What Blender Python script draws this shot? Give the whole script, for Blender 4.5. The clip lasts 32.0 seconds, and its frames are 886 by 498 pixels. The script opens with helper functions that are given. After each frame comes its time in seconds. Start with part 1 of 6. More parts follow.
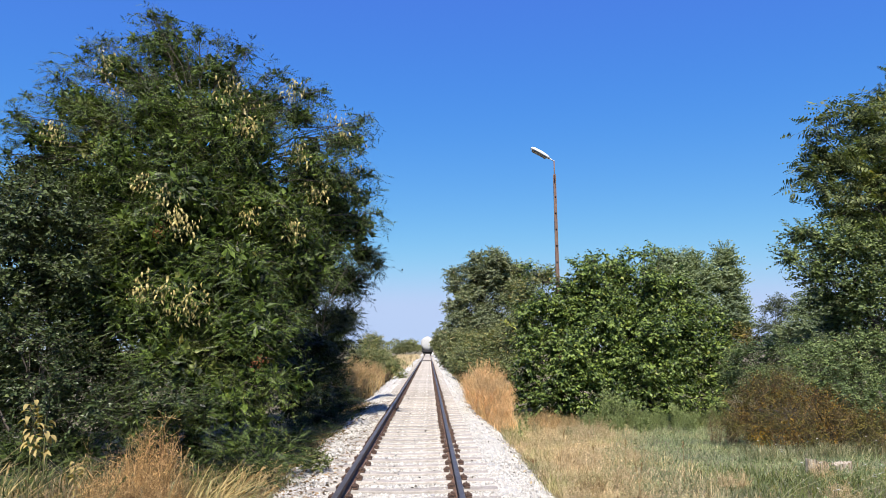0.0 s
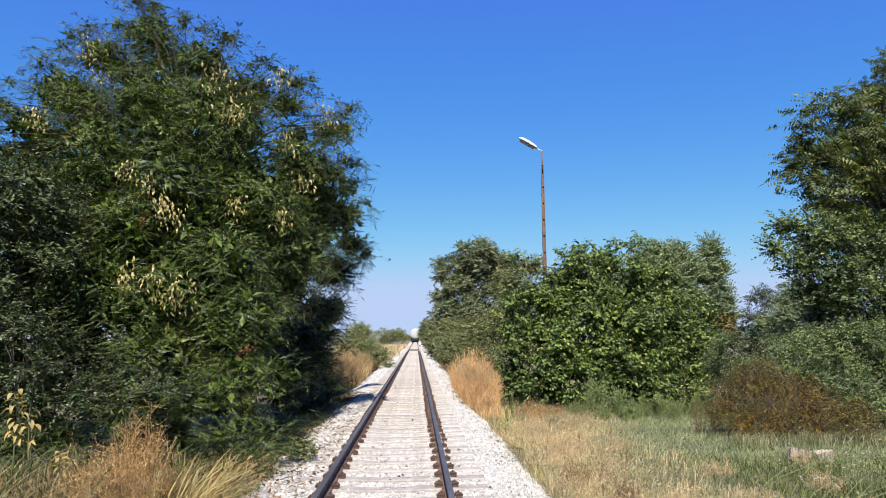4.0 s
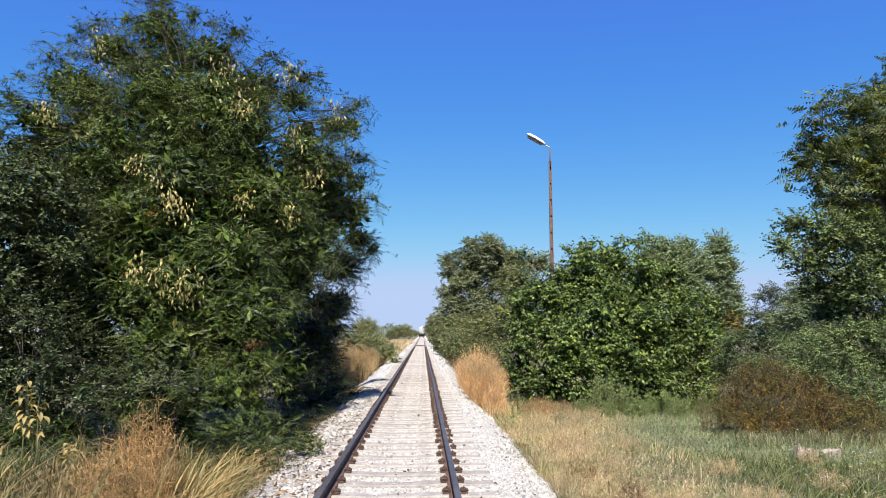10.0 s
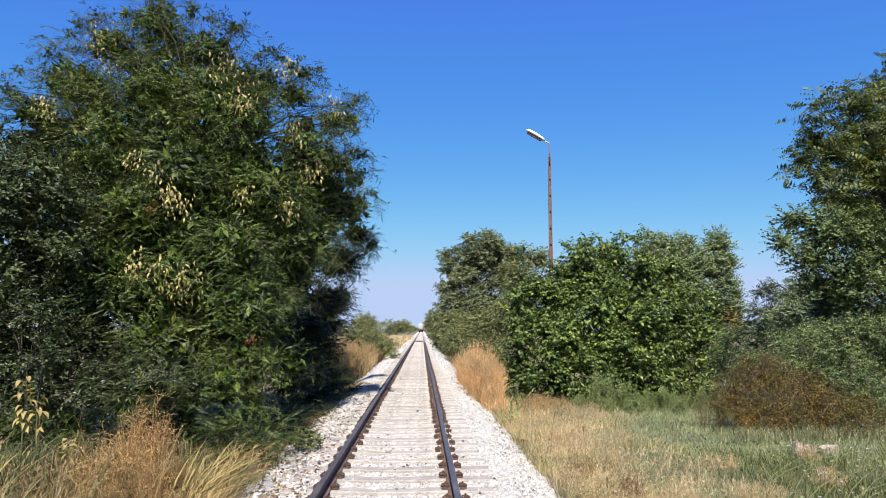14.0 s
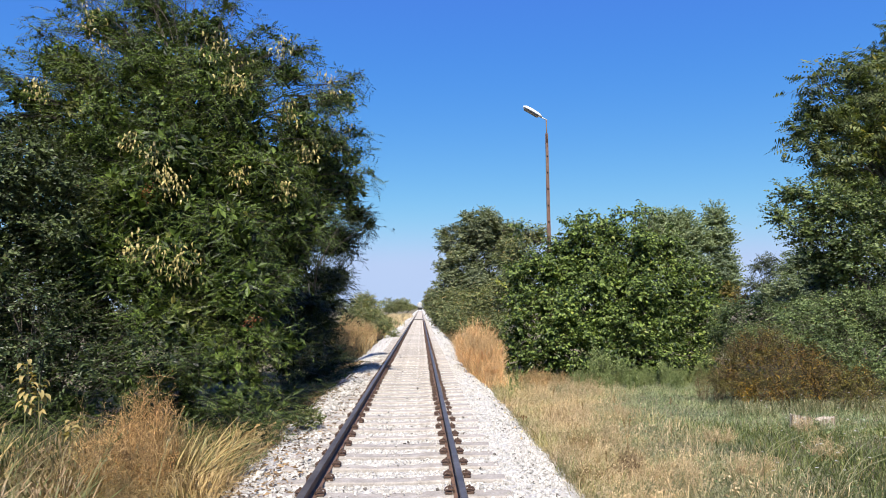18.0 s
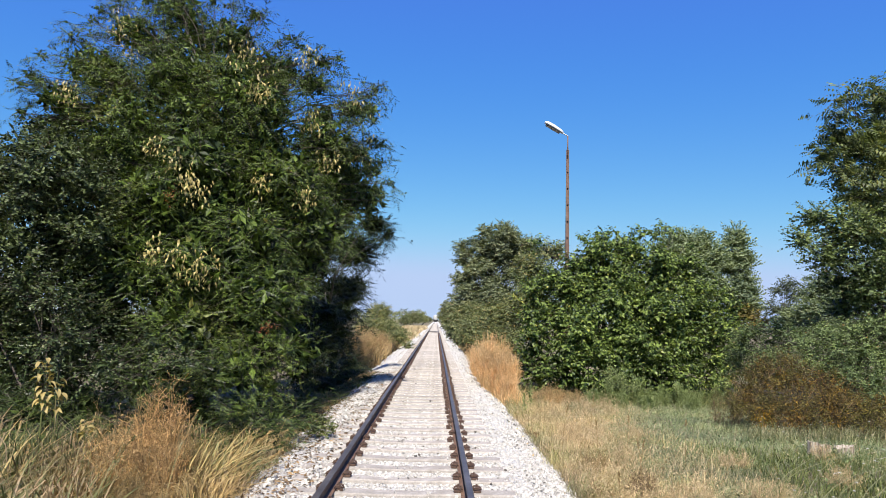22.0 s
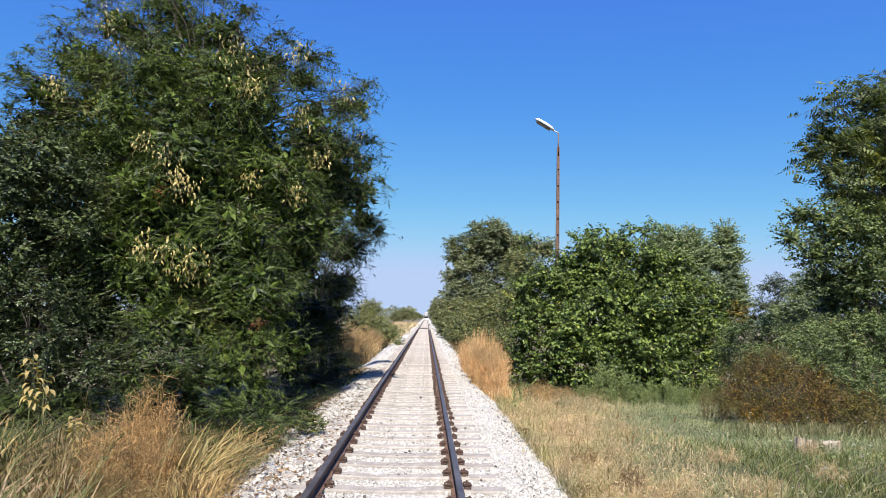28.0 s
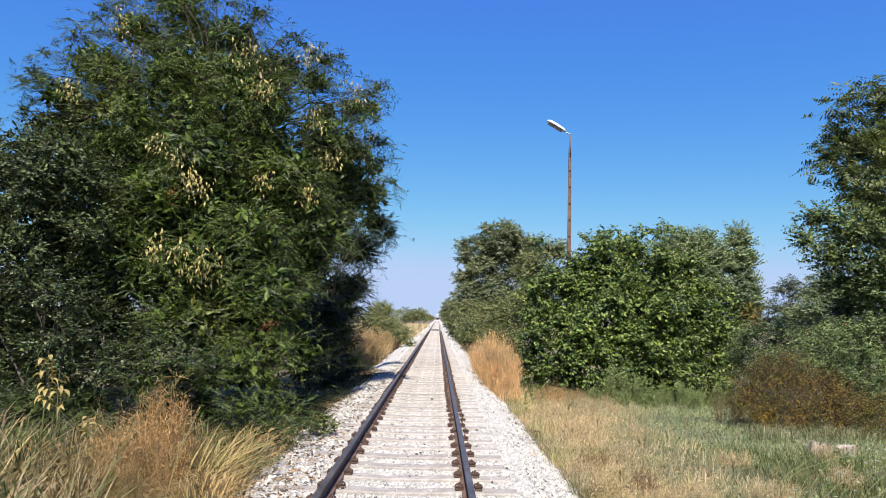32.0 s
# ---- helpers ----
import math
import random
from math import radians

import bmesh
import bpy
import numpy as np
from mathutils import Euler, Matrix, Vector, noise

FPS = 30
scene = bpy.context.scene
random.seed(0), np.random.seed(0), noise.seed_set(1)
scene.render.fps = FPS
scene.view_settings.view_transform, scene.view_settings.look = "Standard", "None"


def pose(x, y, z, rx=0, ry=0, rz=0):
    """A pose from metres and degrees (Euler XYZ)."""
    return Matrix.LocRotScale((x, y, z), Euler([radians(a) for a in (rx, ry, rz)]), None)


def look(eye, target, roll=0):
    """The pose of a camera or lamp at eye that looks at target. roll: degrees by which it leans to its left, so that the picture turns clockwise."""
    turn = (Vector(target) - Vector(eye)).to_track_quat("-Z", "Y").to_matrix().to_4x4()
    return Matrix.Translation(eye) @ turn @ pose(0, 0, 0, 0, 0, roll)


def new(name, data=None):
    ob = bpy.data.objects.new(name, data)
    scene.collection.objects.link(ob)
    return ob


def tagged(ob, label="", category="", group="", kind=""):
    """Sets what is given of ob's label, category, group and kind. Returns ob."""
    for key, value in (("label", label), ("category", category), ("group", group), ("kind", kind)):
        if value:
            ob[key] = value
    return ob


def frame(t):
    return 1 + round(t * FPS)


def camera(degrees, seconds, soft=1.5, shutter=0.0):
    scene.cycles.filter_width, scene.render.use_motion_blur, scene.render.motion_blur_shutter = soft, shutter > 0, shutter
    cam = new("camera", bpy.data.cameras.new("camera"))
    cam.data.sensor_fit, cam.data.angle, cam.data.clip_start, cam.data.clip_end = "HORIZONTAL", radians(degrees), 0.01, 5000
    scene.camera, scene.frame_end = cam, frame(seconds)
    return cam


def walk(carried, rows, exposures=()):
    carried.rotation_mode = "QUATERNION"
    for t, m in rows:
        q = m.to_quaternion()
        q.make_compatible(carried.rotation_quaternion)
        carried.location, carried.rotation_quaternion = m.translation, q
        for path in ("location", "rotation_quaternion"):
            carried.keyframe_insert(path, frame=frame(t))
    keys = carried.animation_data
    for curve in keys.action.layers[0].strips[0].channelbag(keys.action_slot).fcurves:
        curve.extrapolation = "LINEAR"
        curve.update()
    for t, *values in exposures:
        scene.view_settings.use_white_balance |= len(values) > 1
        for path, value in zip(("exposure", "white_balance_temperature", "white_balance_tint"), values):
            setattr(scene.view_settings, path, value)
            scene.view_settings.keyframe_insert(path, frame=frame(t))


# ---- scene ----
# Camera: held in the hand by someone standing between the rails.
cam = camera(64.0, 32.0, soft=0.3)
EYE = (0.42, 0.0, 2.20)
VIEWS = [  # seconds, yaw, pitch, roll
    (0, -1.19, 7.94, -0.48), (0.5, -1.42, 8.79, -0.63), (1, -2.02, 9.66, -0.51), (1.5, -2.72, 9.95, -0.79),
    (2, -2.78, 10.04, -0.58), (2.5, -2.79, 9.84, -0.83), (3, -3.19, 9.84, -0.87), (3.5, -2.89, 9.17, -1.13),
    (4, -2.19, 7.10, -0.39), (4.5, -1.72, 6.76, -0.42), (6.5, -0.69, 5.65, -0.33), (7, -1.23, 6.12, -0.26),
    (7.5, -2.23, 6.28, 0.41), (8, -1.80, 7.03, 0.48), (8.5, -2.10, 6.23, 0.09), (9, -1.98, 6.83, 0.12),
    (9.5, -2.54, 6.41, 0.07), (10, -1.62, 6.77, 0.03), (10.5, -1.43, 6.36, -0.03), (11, -1.55, 5.92, -0.15),
    (11.5, -1.87, 6.24, -0.38), (12, -2.40, 6.14, -0.35), (12.5, -3.17, 6.93, 0.28), (13, -2.19, 6.98, -0.23),
    (13.5, -2.38, 7.52, 0.41), (14, -1.69, 6.43, 0.12), (14.5, -2.01, 5.97, 0.23), (16.5, -1.12, 5.72, -0.33),
    (17, -1.38, 4.92, -0.60), (17.5, -1.42, 4.93, -0.49), (18, -1.84, 4.67, -0.60), (18.5, -2.64, 4.83, 0.12),
    (19, -1.25, 4.53, 0.57), (19.5, -1.48, 4.60, 0.73), (20, -1.10, 4.42, 0.98), (20.5, -0.73, 4.25, 1.62),
    (21, -0.75, 4.28, 1.38), (21.5, -0.96, 5.32, 1.33), (22, -0.41, 5.69, 1.35), (22.5, -0.49, 5.62, 1.53),
    (23, -0.21, 5.50, 1.86), (23.5, 0.07, 5.33, 1.95), (24, -0.27, 5.54, 2.06), (24.5, -0.01, 5.46, 2.45),
    (25, -0.11, 5.12, 2.13), (25.5, -0.79, 4.70, 2.22), (26, -1.10, 5.07, 2.09), (26.5, -1.51, 5.48, 1.92),
    (28.5, -1.05, 5.43, 1.23), (29, -0.60, 5.59, 1.53), (29.5, -0.39, 5.23, 1.38), (30, -0.23, 5.29, 1.34),
    (30.5, -0.47, 5.24, 1.24), (31, -0.24, 5.41, 1.04), (31.5, -0.25, 5.61, 1.43), (32, -0.26, 5.54, 1.54),
]
walk(cam, [(t, Matrix.Translation(EYE) @ pose(0, 0, 0, 0, 0, yaw) @ pose(0, 0, 0, 90 + pitch) @ pose(0, 0, 0, 0, 0, roll)) for t, yaw, pitch, roll in VIEWS],
     exposures=[(0.0, 1.0), (32.0, 1.0)])

# Daylight: clear sky, sun high behind, a little to the left.
SUN_FROM = Vector((-0.03, -0.685, 0.85)).normalized()
world = bpy.data.worlds.new("sky")
scene.world = world
world.use_nodes = True
wn = world.node_tree
sky = wn.nodes.new("ShaderNodeTexSky")
sky.sky_type, sky.sun_disc = "NISHITA", False
sky.sun_elevation = math.asin(SUN_FROM.z)
sky.sun_rotation = math.atan2(SUN_FROM.x, SUN_FROM.y)
sky.altitude, sky.air_density, sky.dust_density, sky.ozone_density = 1500.0, 1.0, 0.0, 3.0
vivid = wn.nodes.new("ShaderNodeHueSaturation")
vivid.inputs["Saturation"].default_value = 1.12
wn.links.new(sky.outputs["Color"], vivid.inputs["Color"])
tint = wn.nodes.new("ShaderNodeMix")
tint.data_type, tint.blend_type = "RGBA", "MULTIPLY"
tint.inputs["Factor"].default_value, tint.inputs[7].default_value = 1.0, (0.95, 0.97, 1.32, 1)
wn.links.new(vivid.outputs["Color"], tint.inputs[6])
apart = wn.nodes.new("ShaderNodeSeparateColor")
again = wn.nodes.new("ShaderNodeCombineColor")
wn.links.new(tint.outputs[2], apart.inputs[0])
for k, (power, gain) in enumerate(((1.18, 0.52), (0.82, 1.0), (0.22, 3.42))):  # deep blue overhead, pale and even along the horizon
    raised, scaled = wn.nodes.new("ShaderNodeMath"), wn.nodes.new("ShaderNodeMath")
    raised.operation, scaled.operation = "POWER", "MULTIPLY"
    raised.inputs[1].default_value, scaled.inputs[1].default_value = power, gain
    wn.links.new(apart.outputs[k], raised.inputs[0])
    wn.links.new(raised.outputs[0], scaled.inputs[0])
    eased = wn.nodes.new("ShaderNodeMath")
    eased.operation = "SMOOTH_MIN"
    eased.inputs[1].default_value, eased.inputs[2].default_value = (2.98, 3.81, 5.6)[k], 1.2
    lifted = wn.nodes.new("ShaderNodeMath")
    lifted.operation = "SMOOTH_MAX"
    lifted.inputs[1].default_value, lifted.inputs[2].default_value = (0.42, 0.0, 0.0)[k], 0.25
    wn.links.new(scaled.outputs[0], lifted.inputs[0])
    wn.links.new(lifted.outputs[0], eased.inputs[0])
    wn.links.new(eased.outputs[0], again.inputs[k])
wn.links.new(again.outputs[0], wn.nodes["Background"].inputs["Color"])
wn.nodes["Background"].inputs["Strength"].default_value = 0.0835
sun = new("sun", bpy.data.lights.new("sun", "SUN"))
sun.data.energy, sun.data.angle, sun.data.color = 5.0, radians(0.53), (0.975, 0.912, 0.83)
sun.matrix_world = look(SUN_FROM * 60, (0, 0, 0))


# ---------------------------------------------------------------- materials
def ramp_of(nt, stops, interpolation="LINEAR"):
    r = nt.nodes.new("ShaderNodeValToRGB")
    r.color_ramp.interpolation = interpolation
    while len(r.color_ramp.elements) < len(stops):
        r.color_ramp.elements.new(0.5)
    for e, (at, col) in zip(r.color_ramp.elements, stops):
        e.position, e.color = at, (*col, 1)
    return r


def mixed(nt, kind, fac, a, b):
    m = nt.nodes.new("ShaderNodeMix")
    m.data_type, m.blend_type = "RGBA", kind
    for socket, value in ((m.inputs["Factor"], fac), (m.inputs[6], a), (m.inputs[7], b)):
        if isinstance(value, (int, float)):
            socket.default_value = value
        elif isinstance(value, tuple):
            socket.default_value = (*value, 1)
        else:
            nt.links.new(value, socket)
    return m.outputs[2]


def noise_of(nt, scale, detail=3.0, rough=0.6, where="Object"):
    tc = nt.nodes.new("ShaderNodeTexCoord")
    n = nt.nodes.new("ShaderNodeTexNoise")
    n.inputs["Scale"].default_value, n.inputs["Detail"].default_value, n.inputs["Roughness"].default_value = scale, detail, rough
    nt.links.new(tc.outputs[where], n.inputs["Vector"])
    return n.outputs["Fac"]


def material(name):
    m = bpy.data.materials.new(name)
    m.use_nodes = True
    return m, m.node_tree, m.node_tree.nodes["Principled BSDF"]


def bump_to(nt, bsdf, height, strength, distance=0.01):
    b = nt.nodes.new("ShaderNodeBump")
    b.inputs["Strength"].default_value, b.inputs["Distance"].default_value = strength, distance
    nt.links.new(height, b.inputs["Height"])
    nt.links.new(b.outputs["Normal"], bsdf.inputs["Normal"])


def leaf_mat(name, dark, light, rare=None, rare_at=0.93, patch=0.5, gloss=0.5, glow=0.3, alt=None, alt_scale=0.35, alt_at=0.48, through_tint=(1.3, 1.35, 0.55), shine=0.3):
    """Leaves: colour from leaf to leaf and in patches; light shines through a little."""
    m, nt, p = material(name)
    geo = nt.nodes.new("ShaderNodeNewGeometry")
    stops = [(0.0, tuple(v * 0.8 for v in dark)), (0.35, tuple(d * 0.8 + l * 0.2 for d, l in zip(dark, light))), (0.8, tuple(v * 1.12 for v in light))]
    if rare:
        stops += [(rare_at, light), (min(rare_at + 0.02, 1.0), rare)]
    r = ramp_of(nt, stops)
    nt.links.new(geo.outputs["Random Per Island"], r.inputs["Fac"])
    pr = ramp_of(nt, [(0.3, (0.55, 0.6, 0.6)), (0.7, (1.25, 1.2, 1.0))])
    nt.links.new(noise_of(nt, patch, 2.0), pr.inputs["Fac"])
    first = r.outputs["Color"]
    if alt:
        ar = ramp_of(nt, [(0.0, alt[0]), (1.0, alt[1])])
        nt.links.new(geo.outputs["Random Per Island"], ar.inputs["Fac"])
        sel = ramp_of(nt, [(alt_at, (0, 0, 0)), (alt_at + 0.12, (1, 1, 1))])
        nt.links.new(noise_of(nt, alt_scale, 5.0, 0.65), sel.inputs["Fac"])
        first = mixed(nt, "MIX", sel.outputs["Color"], first, ar.outputs["Color"])
    col = mixed(nt, "MULTIPLY", 0.8, first, pr.outputs["Color"])
    nt.links.new(col, p.inputs["Base Color"])
    p.inputs["Roughness"].default_value = gloss
    p.inputs["Specular IOR Level"].default_value = shine
    tr = nt.nodes.new("ShaderNodeBsdfTranslucent")
    nt.links.new(mixed(nt, "MULTIPLY", 1.0, col, through_tint), tr.inputs["Color"])
    ms = nt.nodes.new("ShaderNodeMixShader")
    ms.inputs["Fac"].default_value = glow
    nt.links.new(p.outputs["BSDF"], ms.inputs[1])
    nt.links.new(tr.outputs["BSDF"], ms.inputs[2])
    nt.links.new(ms.outputs["Shader"], nt.nodes["Material Output"].inputs["Surface"])
    return m


def plain_mat(name, a, b, scale, rough=0.8, metal=0.0, bump=0.4, depth=0.01, fine=8.0, per_object=0.0, per_island=0.0):
    """A mottled surface: two colours at a large scale, a fine grain and relief."""
    m, nt, p = material(name)
    big, small = noise_of(nt, scale, 4.0), noise_of(nt, scale * fine, 4.0)
    r = ramp_of(nt, [(0.3, a), (0.7, b)])
    nt.links.new(big, r.inputs["Fac"])
    g = ramp_of(nt, [(0.25, (0.72, 0.72, 0.72)), (0.75, (1.15, 1.15, 1.15))])
    nt.links.new(small, g.inputs["Fac"])
    col = mixed(nt, "MULTIPLY", 1.0, r.outputs["Color"], g.outputs["Color"])
    for amount, node, out in ((per_object, "ShaderNodeObjectInfo", "Random"), (per_island, "ShaderNodeNewGeometry", "Random Per Island")):
        if amount:
            v = ramp_of(nt, [(0.0, (1 - amount,) * 3), (1.0, (1 + amount * 0.4,) * 3)])
            nt.links.new(nt.nodes.new(node).outputs[out], v.inputs["Fac"])
            col = mixed(nt, "MULTIPLY", 1.0, col, v.outputs["Color"])
    nt.links.new(col, p.inputs["Base Color"])
    p.inputs["Roughness"].default_value, p.inputs["Metallic"].default_value = rough, metal
    bump_to(nt, p, small, bump, depth)
    return m


BARK = plain_mat("bark", (0.038, 0.0292, 0.0222), (0.0876, 0.0701, 0.0555), 3.0, 0.9)
LOCUST = leaf_mat("locust_leaf", (0.00731, 0.0157, 0.00396), (0.105, 0.153, 0.0272), (0.261, 0.226, 0.0628), 0.985, 0.5, glow=0.16, alt=((0.0209, 0.0286, 0.00883), (0.155, 0.155, 0.046)), alt_scale=0.45, alt_at=0.58)
# Locust leaf colour lowered: the shade under the tree is put into it.
SHADED_UNDERGROWTH = leaf_mat("shaded_undergrowth_leaf", (0.00765, 0.0153, 0.00425), (0.068, 0.0978, 0.0221), (0.17, 0.145, 0.0425), 0.98, 0.5, glow=0.16)
# Near-black leaf colour with the shade of neighbouring trees painted in.
SHADED_LEAF = leaf_mat("shaded_leaf", (0.00584, 0.0117, 0.0042), (0.0263, 0.0365, 0.0106), patch=0.4, glow=0.12, shine=0.15)
PLUM = leaf_mat("plum_leaf", (0.00917, 0.0172, 0.00671), (0.0966, 0.124, 0.0512), (0.112, 0.0791, 0.0373), 0.985, 0.6, gloss=0.45, glow=0.15, shine=0.22)
ELM = leaf_mat("elm_leaf", (0.0228, 0.0401, 0.0153), (0.152, 0.196, 0.0766), (0.192, 0.131, 0.0508), 0.985, 0.6, gloss=0.38)
MULBERRY = leaf_mat("mulberry_leaf", (0.0161, 0.0377, 0.00948), (0.175, 0.237, 0.0629), (0.332, 0.32, 0.0761), 0.985, 0.7, gloss=0.42, shine=0.28)
DOGWOOD = leaf_mat("dogwood_leaf", (0.0095, 0.0195, 0.00704), (0.0821, 0.11, 0.0448), (0.152, 0.16, 0.08), 0.97, 0.9, gloss=0.38)
OLIVE_LEAF = leaf_mat("olive_leaf", (0.077, 0.0928, 0.0405), (0.249, 0.275, 0.124), (0.35, 0.272, 0.112), 0.9, 0.35)
WALNUT = leaf_mat("walnut_leaf", (0.027, 0.0424, 0.0154), (0.146, 0.174, 0.0655), (0.277, 0.239, 0.0694), 0.95, 0.6)
FAR_LEAF = leaf_mat("far_leaf", (0.0861, 0.102, 0.0473), (0.263, 0.28, 0.142), (0.258, 0.172, 0.0775), 0.94, 0.25)
POPLAR = leaf_mat("poplar_leaf", (0.129, 0.168, 0.0912), (0.247, 0.295, 0.182), patch=0.25)
GREY_LEAF = leaf_mat("grey_leaf", (0.0584, 0.0759, 0.0467), (0.111, 0.128, 0.0876), patch=0.25)
WILLOW = leaf_mat("willow_leaf", (0.0965, 0.129, 0.0644), (0.244, 0.286, 0.161), patch=0.25)
ACACIA = leaf_mat("acacia_leaf", (0.0641, 0.0813, 0.0468), (0.246, 0.273, 0.162), (0.308, 0.259, 0.148), 0.96, 0.25)
PALE_WEED = leaf_mat("pale_weed_leaf", (0.128, 0.169, 0.0642), (0.269, 0.321, 0.14), patch=1.0)
BRAMBLE = leaf_mat("bramble_leaf", (0.0418, 0.0684, 0.0269), (0.202, 0.263, 0.112), (0.285, 0.133, 0.0464), 0.996, 0.8)
RUST_LEAF = leaf_mat("rust_leaf", (0.0454, 0.0281, 0.008), (0.313, 0.187, 0.042), (0.475, 0.291, 0.04), 0.96, 1.6, alt=((0.0281, 0.0302, 0.0085), (0.216, 0.187, 0.05)), alt_scale=1.3, alt_at=0.42)
ORANGE_LEAF = leaf_mat("orange_leaf", (0.164, 0.0934, 0.0175), (0.362, 0.21, 0.0175), patch=2.0)
DEAD_TWIG = leaf_mat("dead_twig", (0.0964, 0.0583, 0.0305), (0.244, 0.166, 0.0943), patch=2.0, gloss=0.7, glow=0.1, through_tint=(1.0, 1.0, 0.9))
RED_LEAF = leaf_mat("red_leaf", (0.128, 0.0409, 0.0175), (0.245, 0.0876, 0.035), patch=2.0)
YELLOW_LEAF = leaf_mat("yellow_leaf", (0.255, 0.27, 0.0525), (0.375, 0.39, 0.0975), patch=2.0)
GREY_BARK = plain_mat("grey_bark", (0.0584, 0.0496, 0.0409), (0.146, 0.128, 0.108), 6.0, 0.9)
GOLD_LEAF = leaf_mat("gold_leaf", (0.17, 0.124, 0.044), (0.408, 0.324, 0.144), patch=2.0)
POD = plain_mat("pod", (0.22, 0.175, 0.045), (0.38, 0.31, 0.115), 3.0, 0.6, bump=0.2, per_object=0.5)
STRAW = leaf_mat("straw", (0.242, 0.161, 0.0672), (0.443, 0.329, 0.161), patch=0.9, gloss=0.6, glow=0.25, through_tint=(1.05, 1.0, 0.9))
PALE_STRAW = leaf_mat("pale_straw", (0.27, 0.21, 0.082), (0.52, 0.405, 0.19), (0.2, 0.235, 0.085), 0.6, 0.9, gloss=0.55, glow=0.3, through_tint=(1.05, 1.0, 0.9))
TAN_STRAW = leaf_mat("tan_straw", (0.23, 0.137, 0.0576), (0.72, 0.48, 0.235), patch=2.2, gloss=0.6, glow=0.38, through_tint=(1.05, 1.0, 0.9))
GOLDEN = leaf_mat("golden_straw", (0.679, 0.45, 0.221), (0.854, 0.63, 0.386), patch=1.2, gloss=0.6, glow=0.5, through_tint=(1.05, 1.0, 0.9))
RUSSET = leaf_mat("russet_straw", (0.28, 0.175, 0.085), (0.58, 0.4, 0.21), (0.2, 0.21, 0.09), 0.88, 0.9, 0.6, 0.3, through_tint=(1.05, 1.0, 0.9))
BROWN_STRAW = leaf_mat("brown_straw", (0.21, 0.14, 0.0631), (0.392, 0.28, 0.14), patch=0.9, gloss=0.6, glow=0.3, through_tint=(1.05, 1.0, 0.9))
HAY = leaf_mat("hay", (0.414, 0.297, 0.162), (0.738, 0.567, 0.365), (0.193, 0.211, 0.0833), 0.92, 0.8, 0.6, 0.3, alt=((0.289, 0.257, 0.117), (0.535, 0.473, 0.262)), alt_scale=1.1, through_tint=(1.05, 1.0, 0.9))
MEADOW = leaf_mat("meadow", (0.0788, 0.121, 0.0473), (0.215, 0.268, 0.131), (0.347, 0.305, 0.2), 0.92, 0.8, 0.5, 0.25, alt=((0.2, 0.173, 0.0999), (0.399, 0.347, 0.242)), alt_scale=0.5, alt_at=0.52)
REED = leaf_mat("reed", (0.0706, 0.0934, 0.0355), (0.174, 0.187, 0.0788), (0.373, 0.286, 0.189), 0.8, 0.9, 0.5, 0.3, alt=((0.193, 0.128, 0.0788), (0.385, 0.274, 0.181)), alt_scale=0.8)
EDGE = leaf_mat("edge_grass", (0.164, 0.164, 0.0584), (0.362, 0.339, 0.164), (0.42, 0.35, 0.21), 0.85, 0.8, 0.5, 0.25)
SAGE = leaf_mat("sage_grass", (0.121, 0.137, 0.0658), (0.318, 0.313, 0.187), (0.439, 0.373, 0.253), 0.8, 0.8, 0.5, 0.25)
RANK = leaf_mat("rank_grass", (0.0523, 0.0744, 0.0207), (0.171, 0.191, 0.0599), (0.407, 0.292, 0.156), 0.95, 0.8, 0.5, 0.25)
LUSH = leaf_mat("lush_grass", (0.117, 0.159, 0.0766), (0.329, 0.37, 0.218), (0.456, 0.386, 0.266), 0.9, 0.8, 0.5, 0.25)
PETAL = plain_mat("petal", (0.467, 0.456, 0.409), (0.514, 0.502, 0.456), 20.0, 0.7)
STONE = plain_mat("limestone", (0.399, 0.377, 0.335), (0.553, 0.526, 0.481), 9.0, 0.9, bump=0.5, per_island=0.35)
STONE_PIECE = plain_mat("limestone_piece", (0.399, 0.377, 0.335), (0.553, 0.526, 0.481), 9.0, 0.9, bump=0.5, per_object=0.35)
DARK_STONE = plain_mat("dark_stone", (0.0584, 0.0496, 0.0409), (0.14, 0.123, 0.105), 9.0, 0.9, bump=0.5, per_island=0.3)
BALLAST_BED = plain_mat("ballast_bed", (0.4, 0.384, 0.347), (0.573, 0.552, 0.513), 14.0, 0.95, bump=1.0, depth=0.05, fine=2.5)
CONCRETE = plain_mat("sleeper_concrete", (0.27, 0.24, 0.205), (0.4, 0.365, 0.325), 5.0, 0.9, bump=0.3, per_object=0.2)
RAIL_RUST = plain_mat("rail_rust", (0.085, 0.047, 0.031), (0.17, 0.096, 0.06), 4.0, 0.8, 0.1, 0.4)
RAIL_TOP = plain_mat("rail_running_face", (0.075, 0.066, 0.064), (0.15, 0.135, 0.13), 2.0, 0.45, 0.45, 0.05)
CLIP_IRON = plain_mat("clip_iron", (0.0511, 0.0329, 0.0255), (0.124, 0.073, 0.0511), 30.0, 0.7, 0.3, 0.4)
POLE_STEEL = plain_mat("pole_paint", (0.1, 0.056, 0.04), (0.17, 0.1, 0.074), 2.5, 0.7, 0.1, 0.4)
LAMP_SHELL = plain_mat("lamp_shell", (0.552, 0.567, 0.583), (0.663, 0.67, 0.678), 6.0, 0.4, 0.0, 0.1)
LAMP_GLASS = plain_mat("lamp_lens", (0.0117, 0.0128, 0.014), (0.0292, 0.0321, 0.035), 8.0, 0.35, 0.0, 0.1)
